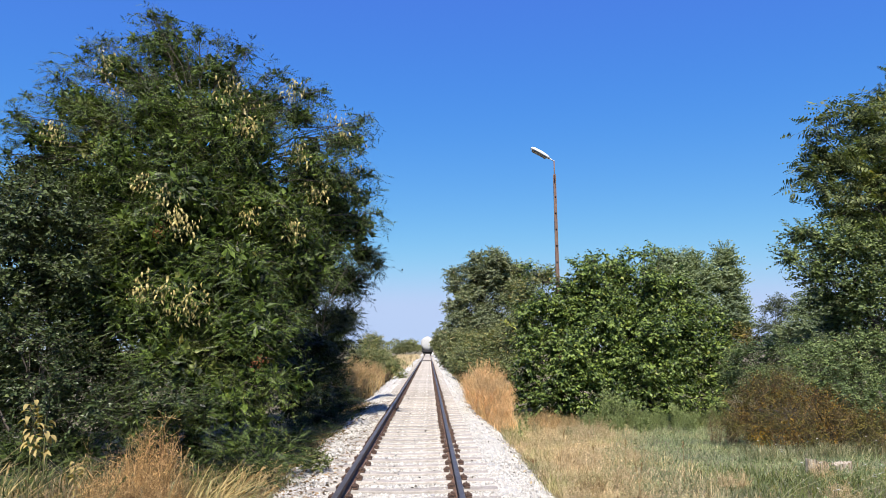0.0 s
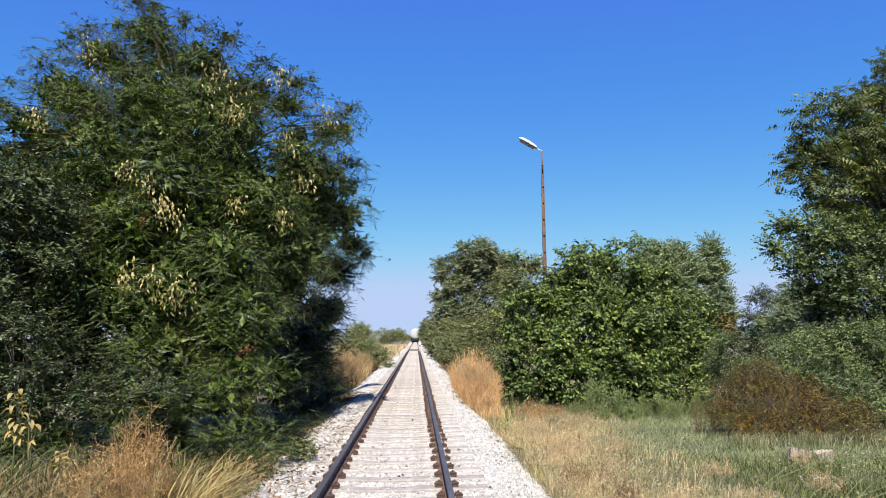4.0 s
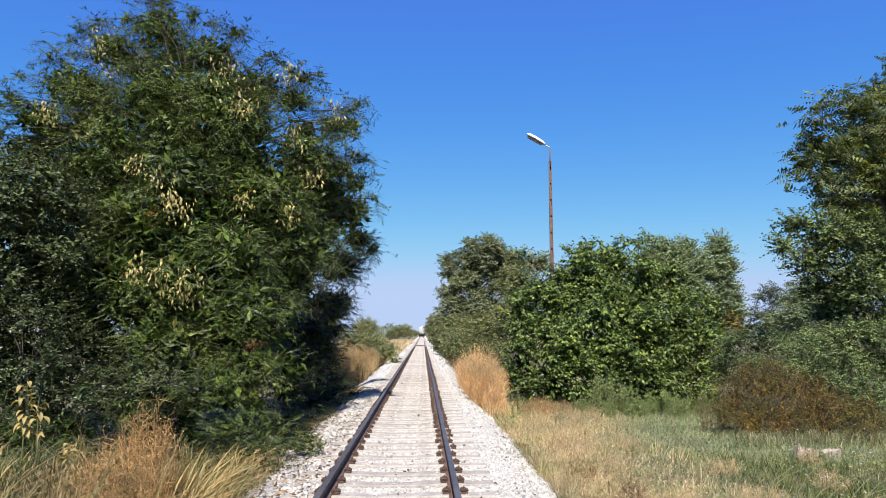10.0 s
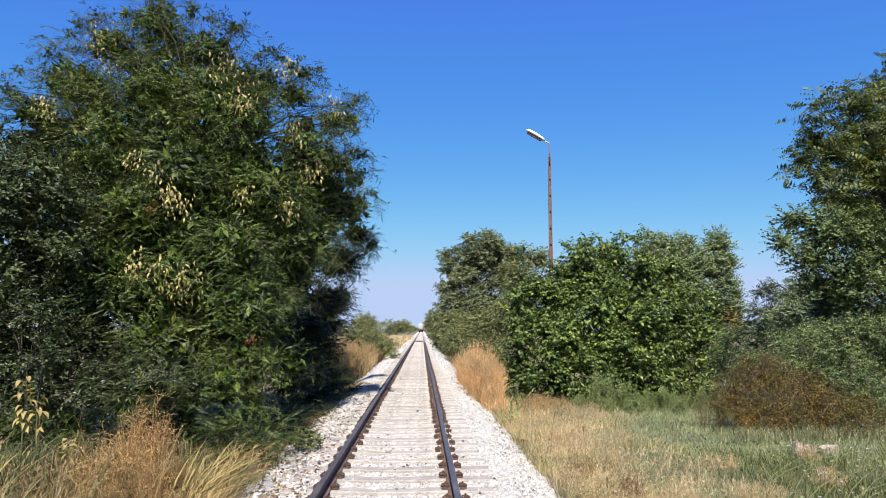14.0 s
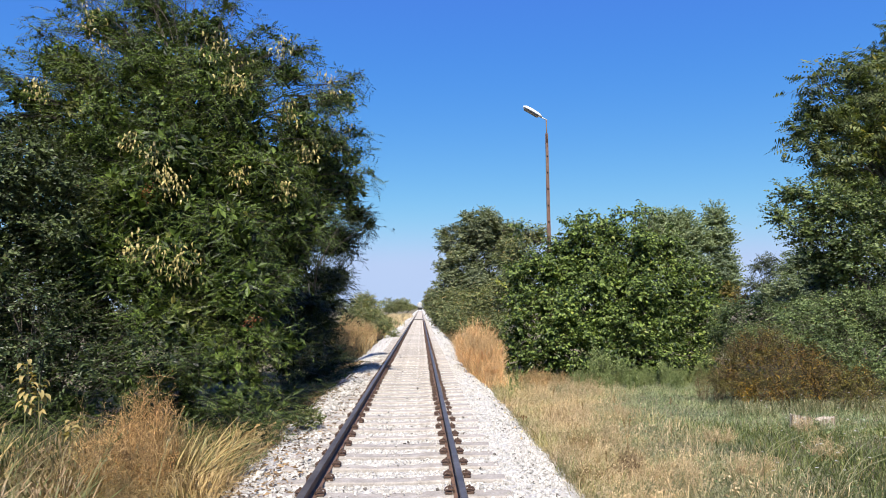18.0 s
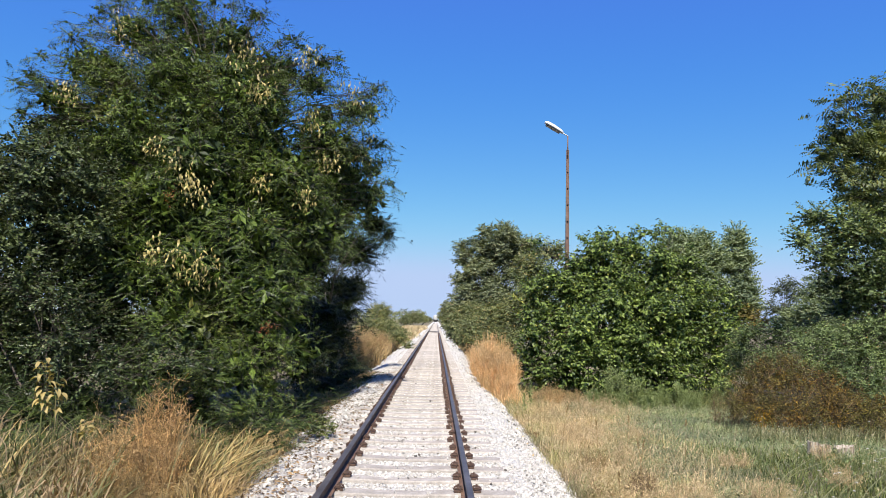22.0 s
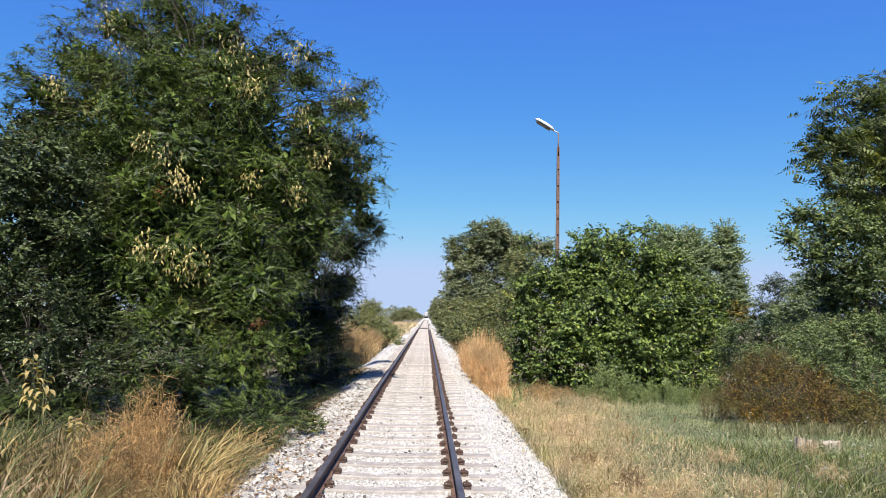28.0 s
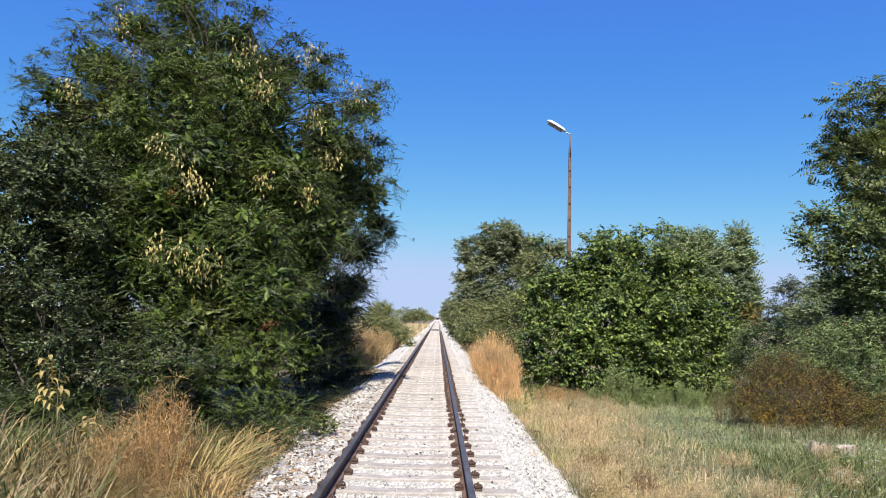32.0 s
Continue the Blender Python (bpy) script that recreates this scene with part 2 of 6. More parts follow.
TANK_PAINT = plain_mat("tank_paint", (0.336, 0.336, 0.329), (0.424, 0.424, 0.416), 0.8, 0.5, 0.0, 0.1)
BLACK_STEEL = plain_mat("black_steel", (0.0105, 0.0105, 0.0117), (0.0292, 0.0274, 0.0263), 2.0, 0.6, 0.3, 0.2)
DARK_BOARD = plain_mat("dark_board", (0.06, 0.05, 0.042), (0.13, 0.11, 0.095), 3.0, 0.9, per_object=0.3)


def ground_mat():
    m, nt, p = material("meadow_soil")
    r = ramp_of(nt, [(0.35, (0.0934, 0.0818, 0.0438)), (0.5, (0.146, 0.123, 0.0672)), (0.65, (0.222, 0.181, 0.111))])
    nt.links.new(noise_of(nt, 0.35, 6.0), r.inputs["Fac"])
    g = ramp_of(nt, [(0.3, (0.55, 0.55, 0.55)), (0.7, (1.15, 1.15, 1.15))])
    fine = noise_of(nt, 14.0, 6.0, 0.7)
    nt.links.new(fine, g.inputs["Fac"])
    nt.links.new(mixed(nt, "MULTIPLY", 1.0, r.outputs["Color"], g.outputs["Color"]), p.inputs["Base Color"])
    p.inputs["Roughness"].default_value = 1.0
    bump_to(nt, p, fine, 0.9, 0.05)
    return m


SOIL = ground_mat()


def weathered_wood():
    """Grey-white weathered wood, its dark cracks running up the grain."""
    m, nt, p = material("weathered_wood")
    co = nt.nodes.new("ShaderNodeTexCoord")
    st = nt.nodes.new("ShaderNodeMapping")
    st.inputs["Scale"].default_value = (34, 34, 3)
    nt.links.new(co.outputs["Object"], st.inputs["Vector"])
    n = nt.nodes.new("ShaderNodeTexNoise")
    n.inputs["Scale"].default_value, n.inputs["Detail"].default_value = 1.0, 5.0
    nt.links.new(st.outputs["Vector"], n.inputs["Vector"])
    r = ramp_of(nt, [(0.30, (0.0328, 0.0248, 0.0161)), (0.40, (0.204, 0.153, 0.0949)), (0.54, (0.321, 0.277, 0.212)), (0.75, (0.409, 0.372, 0.307))])
    nt.links.new(n.outputs["Fac"], r.inputs["Fac"])
    nt.links.new(r.outputs["Color"], p.inputs["Base Color"])
    p.inputs["Roughness"].default_value = 0.9
    bump_to(nt, p, n.outputs["Fac"], 0.8, 0.02)
    return m


OLD_WOOD = weathered_wood()

# ---------------------------------------------------------------- mesh helpers
RNG = np.random.default_rng(7)


def mesh_np(name, verts, faces, mat, smooth=False):
    """A mesh from arrays of places and of faces that all have the same number of corners."""
    verts, faces = np.asarray(verts, np.float32), np.asarray(faces, np.int32)
    me = bpy.data.meshes.new(name)
    n, k = faces.shape
    me.vertices.add(len(verts))
    me.vertices.foreach_set("co", verts.ravel())
    me.loops.add(n * k)
    me.loops.foreach_set("vertex_index", faces.ravel())
    me.polygons.add(n)
    me.polygons.foreach_set("loop_start", np.arange(0, n * k, k, dtype=np.int32))
    me.polygons.foreach_set("use_smooth", np.full(n, smooth))
    me.update(calc_edges=True)
    me.materials.append(mat)
    return me


def child(name, me, parent, label="", kind=""):
    ob = new(name, me)
    ob.parent = parent
    return tagged(ob, label, kind=kind)


def part(name, bm, mat, parent, label="", smooth=False):
    me = bpy.data.meshes.new(name)
    bm.to_mesh(me)
    bm.free()
    me.materials.append(mat)
    if smooth:
        for p in me.polygons:
            p.use_smooth = True
    return child(name, me, parent, label)


def thing(name, at, label, category, group="", kind="", turn=0):
    ob = new(name)
    ob.matrix_basis = pose(*at, 0, 0, turn)
    return tagged(ob, label, category, group, kind)


def box(bm, size, at, bevel=0.0, turn=(0, 0, 0)):
    m = pose(*at, *turn) @ Matrix.Diagonal((*size, 1))
    r = bmesh.ops.create_cube(bm, size=1, matrix=m)
    if bevel:
        edges = list({e for v in r["verts"] for e in v.link_edges})
        bmesh.ops.bevel(bm, geom=edges, offset=bevel, segments=2, affect="EDGES", profile=0.5)
    return bm


def rod(bm, r1, r2, a, b, sides=12):
    a, b = Vector(a), Vector(b)
    m = Matrix.Translation((a + b) / 2) @ (b - a).to_track_quat("Z", "Y").to_matrix().to_4x4()
    bmesh.ops.create_cone(bm, cap_ends=True, segments=sides, radius1=r1, radius2=r2, depth=(b - a).length, matrix=m)
    return bm


def unit(v):
    return v / np.maximum(np.linalg.norm(v, axis=-1, keepdims=True), 1e-9)


def scatter(template, faces, at, along, normal, size):
    """Copies of a small template (x along, y across, z its normal) at many places, as one array of places and faces."""
    x = unit(along)
    y = unit(np.cross(normal, x))
    z = np.cross(x, y)
    t = np.asarray(template)
    size = np.asarray(size).reshape(len(at), 1, 1)
    v = at[:, None] + size * (t[None, :, 0:1] * x[:, None] + t[None, :, 1:2] * y[:, None] + t[None, :, 2:3] * z[:, None])
    f = np.asarray(faces)[None] + (np.arange(len(at)) * len(t))[:, None, None]
    return v.reshape(-1, 3), f.reshape(-1, np.asarray(faces).shape[1])


def tube(points, radii, sides=6):
    """A bent, tapered tube through some points, as quads."""
    pts = np.asarray(points, float)
    v, f = [], []
    for i, p in enumerate(pts):
        d = unit(pts[min(i + 1, len(pts) - 1)] - pts[max(i - 1, 0)])
        a = unit(np.cross(d, (0.31, 0.95, 0.05)))
        b = np.cross(d, a)
        for j in range(sides):
            w = 2 * math.pi * j / sides
            v.append(p + radii[i] * (math.cos(w) * a + math.sin(w) * b))
    for i in range(len(pts) - 1):
        for j in range(sides):
            k = (j + 1) % sides
            f.append((i * sides + j, i * sides + k, (i + 1) * sides + k, (i + 1) * sides + j))
    return np.array(v), np.array(f)


def joined(pieces):
    v, f, n = [], [], 0
    for a, b in pieces:
        v.append(a)
        f.append(b + n)
        n += len(a)
    return np.concatenate(v), np.concatenate(f)


# Leaf shapes, one unit long: broad and folded; plain lance; feathered (many leaflets along a stalk).
BROAD = ([(0, 0, 0), (0.4, 0.33, 0.08), (1, 0, -0.08), (0.4, -0.33, 0.08), (0.5, 0, -0.02)], [(0, 3, 2, 4), (0, 4, 2, 1)])
LANCE = ([(0, 0, 0), (0.45, 0.22, 0.05), (1, 0, -0.1), (0.45, -0.22, 0.05)], [(0, 3, 2, 1)])


def feather(pairs, width, reach):
    """Leaflets in pairs along a drooping stalk; each pair is one piece, pointed at both ends and swept forward."""
    v, f = [], []
    for i in range(pairs):
        x = 0.12 + 0.85 * i / (pairs - 1)
        s = 1.0 - 0.45 * abs(2 * i / (pairs - 1) - 0.9)
        z = -0.18 * x * x
        n = len(v)
        v += [(x - width * s, 0, z), (x + 0.09 * s, reach * s, z - 0.07 * s), (x + width * s, 0, z), (x + 0.09 * s, -reach * s, z - 0.07 * s)]
        f.append((n, n + 3, n + 2, n + 1))
    return v, f


FEATHER = feather(5, 0.075, 0.23)
PLUME = feather(4, 0.12, 0.2)
FROND = feather(10, 0.042, 0.155)
FEATHER_WIDE = feather(4, 0.12, 0.35)
TWIG = ([(0, 0.5, 0), (0, -0.25, 0.43), (0, -0.25, -0.43), (1, 0.12, 0), (1, -0.06, 0.1), (1, -0.06, -0.1)], [(0, 1, 4, 3), (1, 2, 5, 4), (2, 0, 3, 5)])


def clump(centre, radius, leaf, size, density, twig, leaves, lift, droop, flat=0.85, core=0.45, ragged=0.6, face=0.6, hang=0.0, jitter=0.45, solid=1.6):
    """One leafy clump: twigs start inside a ball and point outwards, with leaves along both sides. Returns leaves, twigs."""
    n = max(6, int(density * radius * radius))
    reach = max(radius - ragged * twig, 0.4 * radius)
    d = unit(RNG.normal(size=(n, 3)))
    r = reach * (core + (1.0 - core) * RNG.random((n, 1)) ** 0.6)
    base = centre + d * r * (1, 1, flat)
    out = unit(d * (1, 1, 0.5) + RNG.normal(size=(n, 3)) * 0.45 + (0, 0, lift))
    length = twig * (0.6 + 0.7 * RNG.random((n, 1)))
    s = (np.arange(leaves) + 0.6) / leaves
    pos = base[:, None] + out[:, None] * (length * s)[:, :, None] - np.array((0, 0, 1.0)) * (droop * length * s * s)[:, :, None]
    side = unit(np.cross(out, (0, 0, 1.0)) + 1e-6)
    sign = np.where(np.arange(leaves) % 2 == 0, 1.0, -1.0)[None, :, None]
    along = unit(out[:, None] * 0.6 + side[:, None] * sign * 0.8 + RNG.normal(size=(n, leaves, 3)) * 0.3 - np.array((0, 0, droop * 0.8 + hang)))
    normal = unit(np.array((0, 0, 1.0)) + d[:, None] * face + RNG.normal(size=(n, leaves, 3)) * jitter)
    sizes = size * (0.65 + 0.6 * RNG.random(n * leaves))
    lv = scatter(*leaf, pos.reshape(-1, 3), along.reshape(-1, 3), normal.reshape(-1, 3), sizes)
    card = min(max(0.105, (1.05 if size > 0.15 else 1.6) * size), 0.45 * radius)
    m = int(solid * min(1.0, radius / 0.75) ** 1.5 * 70 * radius * radius * min(9.0, (0.34 / card) ** 2)) + 4
    inner = centre + unit(RNG.normal(size=(m, 3))) * (reach * 0.85 * RNG.random((m, 1)) ** 0.4) * (1, 1, flat)
    fill = scatter(*LANCE, inner, RNG.normal(size=(m, 3)), RNG.normal(size=(m, 3)), np.full(m, card))
    lv = joined([lv, fill])
    tv = scatter(*TWIG, base, out * 1.0 - np.array((0, 0, droop * 0.5)), side, length[:, 0])
    tip = tv[0].reshape(n, 6, 3)
    line = tip
    thin = 0.0045
    lead = unit(out - np.array((0, 0, droop * 0.5)))[:, None]
    run = ((line - base[:, None]) * lead).sum(-1, keepdims=True)
    line = base[:, None] + lead * run + (line - base[:, None] - lead * run) * (thin / np.maximum(length[:, None], 1e-3))
    return lv, (line.reshape(-1, 3), tv[1])


def tree(name, label, category, base, clumps, mat, leaf, size, density, twig=0.6, leaves=8, trunk=0.16, fork=0.35, top=0.7,
         lift=0.15, droop=0.25, flat=0.85, core=0.45, ragged=0.6, face=0.9, hang=0.0, jitter=0.45, solid=1.6, group="", stems=False, bark=BARK, airy=99.0, low=None):
    """A tree or shrub: trunk, one limb to each clump, and the foliage on each limb."""
    t = thing(name, (*base, 0.0), label, category, group)
    b = np.array((*base, 0.0))
    cs = np.array([c[:3] for c in clumps]) - b
    rs = [c[3] for c in clumps]
    height = max(cs[:, 2]) * top
    mid = cs[:, :2].mean(axis=0)
    stem = [np.array((0, 0, -0.15))]
    if not stems:
        for k in (0.15, 0.4, 0.7, 1.0):
            stem.append(np.array((*(mid * k * 0.8 + RNG.normal(size=2) * 0.08 * k), height * k)))
        child("trunk", mesh_np("trunk", *tube(stem, [trunk * s for s in (1.25, 1.0, 0.8, 0.55, 0.25)], 9), bark, True), t)
    for k, (c, r) in enumerate(zip(cs, rs)):
        if stems:
            start = np.array((*(RNG.normal(size=2) * 0.25), -0.1))
            thick = 0.012 + 0.008 * c[2]
        else:
            h = max(min(height * 0.95, c[2] * 0.75), height * fork * 0.6)
            up = h / height
            start = np.array((*(mid * up * 0.8), h * 0.97))
            thick = trunk * (0.5 - 0.25 * up)
        thick *= min(1.0, r / 0.8)
        bend = start + (c - start) * 0.5 + RNG.normal(size=3) * 0.12 + (0, 0, 0.12 * np.linalg.norm(c - start))
        pieces = [tube([start, bend, c, c + unit(c - bend) * r * 0.4], [thick, thick * 0.7, thick * 0.4, thick * 0.12], 6)]
        for _ in range(5):
            e = c + unit(RNG.normal(size=3)) * r * 0.75
            s = bend + (c - bend) * RNG.random()
            pieces.append(tube([s, (s + e) / 2 + (0, 0, 0.1 * r), e], [thick * 0.4, thick * 0.25, thick * 0.1], 5))
        thin = 0.88 if c[2] > airy else 1.0
        share = clumps[k][4] if len(clumps[k]) > 4 else 1.0
        form, long, many = low[1:] if low and c[2] < low[0] else (leaf, size, leaves)
        lv, tw = clump(c, r, form, long, density * share * (0.5 + 0.5 * thin), twig, many, lift, droop, flat, core, ragged, face, hang, jitter, solid * thin)
        limb = child("stem" if stems else "limb", mesh_np("limb", *joined(pieces + [tw]), bark), t)
        child("foliage", mesh_np("foliage", *lv, mat), limb, kind="stuff")
    return t


def backing(clumps, behind=1.2, reach=2.3, least=0.55, share=0.35, closed=99.0):
    """Further clumps that close a crown: one behind each clump and, up to a height, one between every two neighbours."""
    more = []
    for i, (x, y, z, r) in enumerate(clumps):
        if r > least:
            more.append((x + RNG.normal() * 0.25, y + behind, z + RNG.normal() * 0.25, r * 0.95, share))
        for a, b, c, q in clumps[:i]:
            if (z + c) / 2 < closed and min(r, q) > least and 0.9 < math.hypot(x - a, z - c) < reach and abs(y - b) < 2.5:
                more.append(((x + a) / 2, max(y, b) + 0.3, (z + c) / 2, 0.75 * min(r, q), share))
    return more


def shoots(clumps, middle=(-4.5, 5.0), lowest=6.0):
    """Small tufts that stick out of a crown's edge, so that its outline is ragged."""
    out = []
    for x, y, z, r in clumps:
        if z < lowest:
            continue
        a = math.atan2(z - middle[1], x - middle[0])
        for _ in range(3):
            w = a + RNG.normal() * 0.5
            far = r * 0.8 + RNG.uniform(0.0, 0.28)
            out.append((x + far * math.cos(w), y - 0.2, z + far * math.sin(w) * 0.85, RNG.uniform(0.17, 0.28)))
    return out


def broken(clumps, pieces=6, over=0.6, part_of=0.5):
    """Each large clump broken up into smaller ones with gaps between, for an uneven outline and depth."""
    out = []
    for c in clumps:
        if c[3] < over:
            out.append(c)
            continue
        turn = RNG.random() * 6.3
        for k in range(pieces):
            z = 1 - (2 * k + 1) / pieces
            a = turn + k * 2.4 + RNG.normal() * 0.2
            q = c[3] * 0.6
            h = math.sqrt(1 - z * z)
            out.append((c[0] + q * h * math.cos(a), c[1] + q * h * math.sin(a), max(c[2] + q * z, 0.15), c[3] * part_of * RNG.uniform(0.85, 1.15)))
    return out


# ---------------------------------------------------------------- ground
def ground():
    n = 150
    xs = np.sign(np.linspace(-1, 1, n)) * (np.abs(np.linspace(-1, 1, n)) ** 3.2) * 2500
    ys = np.sign(np.linspace(-0.9, 1, n)) * (np.abs(np.linspace(-0.9, 1, n)) ** 3.2) * 2500
    gx, gy = np.meshgrid(xs, ys, indexing="ij")
    gz = np.array([[0.10 * noise.noise((x * 0.5, y * 0.5, 0.0)) + 0.05 * noise.noise((x * 2.0, y * 2.0, 3.0)) if abs(x) > 1.0 and abs(x) < 60 and abs(y) < 90 else 0.0
                    for y in ys] for x in xs]) - 0.06
    v = np.stack([gx, gy, gz], -1).reshape(-1, 3)
    i = np.arange(n - 1)
    a = (i[:, None] * n + i[None, :]).ravel()
    f = np.stack([a, a + n, a + n + 1, a + 1], -1)
    tagged(new("ground", mesh_np("ground", v, f, SOIL, True)), "dry grassy meadow soil beside the railway", "ground", kind="structure")


ground()

FAR_END = 900.0
TRACK_X = 0.05  # the middle of the line
SLEEPER_STEP, SLEEPER_TOP, RAIL_TOP_Z = 0.65, 0.318, 0.478


def ballast():
    """The bed: a long bank with a flat top and uneven sloping shoulders."""
    ys = np.concatenate([np.arange(-12, 60, 0.3), np.arange(60, 200, 2.0), np.arange(200, FAR_END + 1, 20.0)])
    xs = np.array([-2.55, -2.2, -1.88, -1.62, -1.3, -1.0, -0.75, -0.4, 0, 0.4, 0.75, 1.0, 1.3, 1.57, 1.82, 2.1, 2.42])
    zs = np.array([-0.12, 0.05, 0.2, 0.288, 0.29, 0.288, 0.28, 0.272, 0.268, 0.272, 0.28, 0.288, 0.29, 0.288, 0.2, 0.05, -0.12])
    v = []
    for y in ys:
        for x, z in zip(xs, zs):
            edge = abs(x) > 1.4
            v.append((x + (0.16 * noise.noise((x, y * 0.7, 5.0)) if edge else 0), y, z + (0.02 if edge else 0.012) * noise.noise((x * 3, y * 3, 1.0))))
    n = len(xs)
    i = (np.arange(len(ys) - 1)[:, None] * n + np.arange(n - 1)[None]).ravel()
    f = np.stack([i, i + 1, i + n + 1, i + n], -1)
    bed = new("ballast_bed", mesh_np("ballast_bed", np.array(v), f, BALLAST_BED, True))
    bed.location.x = TRACK_X
    return tagged(bed, "bank of crushed white limestone ballast under the track", "ballast", kind="structure")


bed = ballast()


def bed_height(x):
    return np.interp(np.abs(x), [0, 0.4, 1.0, 1.3, 1.58, 1.85, 2.15, 2.48], [0.27, 0.275, 0.29, 0.292, 0.288, 0.2, 0.05, -0.12])


track = thing("railway_track", (TRACK_X, 0, 0), "straight single railway line with concrete sleepers and rusty steel rails", "railway track", kind="structure")


def rails():
    prof = [(-0.07, 0.0), (0.07, 0.0), (0.07, 0.012), (0.012, 0.03), (0.009, 0.11), (0.034, 0.122), (0.036, 0.148), (0.028, 0.156),
            (-0.028, 0.156), (-0.036, 0.148), (-0.034, 0.122), (-0.009, 0.11), (-0.012, 0.03), (-0.07, 0.012)]
    ys = [-10.0, 60.0, 300.0, FAR_END]
    n = len(prof)
    v = [(x, y, z) for y in ys for x, z in prof]
    f = [(i * n + j, i * n + (j + 1) % n, (i + 1) * n + (j + 1) % n, (i + 1) * n + j) for i in range(len(ys) - 1) for j in range(n)]
    me = mesh_np("rail", np.array(v), np.array(f)[:, ::-1], RAIL_RUST)
    me.materials.append(RAIL_TOP)
    for p in me.polygons:
        if p.center.z > 0.15:
            p.material_index = 1
    for x in (-0.753, 0.753):
        ob = child("rail", me, track, "rusty brown steel rail with polished running face")
        ob.location = (x, 0, RAIL_TOP_Z - 0.156)


rails()

# ---------------------------------------------------------------- trees and shrubs, left of the line
LOCUST_CLUMPS = [
    (-5.88, 16.38, 9.39, 0.91), (-6.90, 16.38, 8.80, 0.88), (-4.65, 16.38, 8.75, 0.90), (-7.45, 15.60, 7.70, 0.90), (-8.15, 15.60, 6.90, 0.75),
    (-5.39, 15.60, 7.56, 1.24), (-3.50, 16.38, 7.95, 0.85), (-3.65, 14.82, 6.70, 1.18), (-2.64, 16.38, 7.67, 0.63), (-1.83, 17.16, 7.31, 0.57),
    (-2.35, 16.38, 6.39, 1.04), (-6.24, 14.82, 6.29, 1.18), (-1.73, 17.94, 6.36, 0.60), (-2.89, 14.82, 5.13, 1.06), (-4.41, 14.04, 5.30, 1.12),
    (-2.00, 17.94, 5.48, 1.00), (-5.11, 13.65, 4.42, 0.98), (-3.24, 13.65, 3.68, 1.03), (-2.29, 15.60, 4.16, 1.06), (-4.06, 13.26, 3.10, 1.00),
    (-2.90, 13.26, 2.59, 1.00), (-4.99, 13.26, 2.77, 0.85), (-4.19, 12.87, 1.95, 0.92),
]
LOCUST_TIPS = [
    (-2.06, 16.38, 8.35, 0.23), (-2.46, 16.38, 8.22, 0.37), (-1.26, 17.16, 7.86, 0.27), (-1.02, 17.16, 7.98, 0.16), (-1.24, 17.16, 7.09, 0.25),
    (-1.08, 17.94, 6.20, 0.26), (-0.83, 17.94, 5.64, 0.29), (-1.28, 17.94, 5.20, 0.40), (-5.90, 16.38, 10.01, 0.29), (-6.68, 16.38, 9.65, 0.31),
    (-5.10, 16.38, 9.75, 0.34), (-4.09, 16.38, 9.36, 0.37), (-7.58, 15.60, 8.75, 0.25), (-7.99, 15.60, 8.35, 0.27), (-8.88, 15.60, 7.49, 0.27),
    (-8.66, 15.60, 7.91, 0.25), (-9.01, 15.60, 6.59, 0.31), (-7.34, 16.38, 9.57, 0.23),
]
LOCUST_LOW = [
    (-4.63, 15.21, 4.08, 0.97), (-5.37, 14.82, 3.84, 0.89), (-4.18, 15.60, 5.02, 1.06), (-5.29, 15.60, 4.88, 0.87), (-6.10, 14.80, 5.60, 0.80),
    (-5.40, 14.00, 4.60, 0.75), (-5.53, 13.26, 3.40, 0.79), (-2.71, 13.26, 1.65, 0.74), (-3.05, 12.48, 1.29, 0.75), (-2.85, 14.82, 2.87, 0.77),
    (-3.97, 12.09, 1.12, 0.58), (-2.60, 12.87, 0.96, 0.46), (-4.90, 14.60, 6.40, 0.80), (-5.60, 14.80, 7.20, 0.70), (-4.20, 14.90, 7.40, 0.70),
    (-6.80, 14.90, 7.30, 0.70), (-6.60, 15.80, 4.80, 0.90, 0.4), (-6.90, 15.80, 3.80, 0.90, 0.4), (-6.40, 15.80, 6.00, 0.80, 0.4), (-5.80, 15.60, 3.00, 0.90, 0.4),
    (-4.40, 15.40, 2.60, 0.90, 0.4), (-3.40, 15.20, 2.20, 0.80, 0.4), (-7.40, 16.30, 6.10, 0.80, 0.5), (-8.20, 16.30, 6.60, 0.70, 0.5), (-7.00, 16.20, 5.50, 0.80, 0.5),
]
locust = tree("honey_locust_tree", "tall honey locust tree with feathery green leaves and yellow seed pods", "tree", (-4.5, 15.2), LOCUST_CLUMPS + LOCUST_TIPS + LOCUST_LOW + shoots(LOCUST_CLUMPS) + backing([c[:4] for c in LOCUST_CLUMPS + LOCUST_LOW], share=0.15, closed=6.2),
              LOCUST, PLUME, 0.155, 150, 0.48, 10, trunk=0.15, lift=0.1, droop=0.3, flat=0.74, ragged=0.5, face=0.6, jitter=0.45, solid=2.8, airy=5.2, low=(5.6, FROND, 0.23, 5))

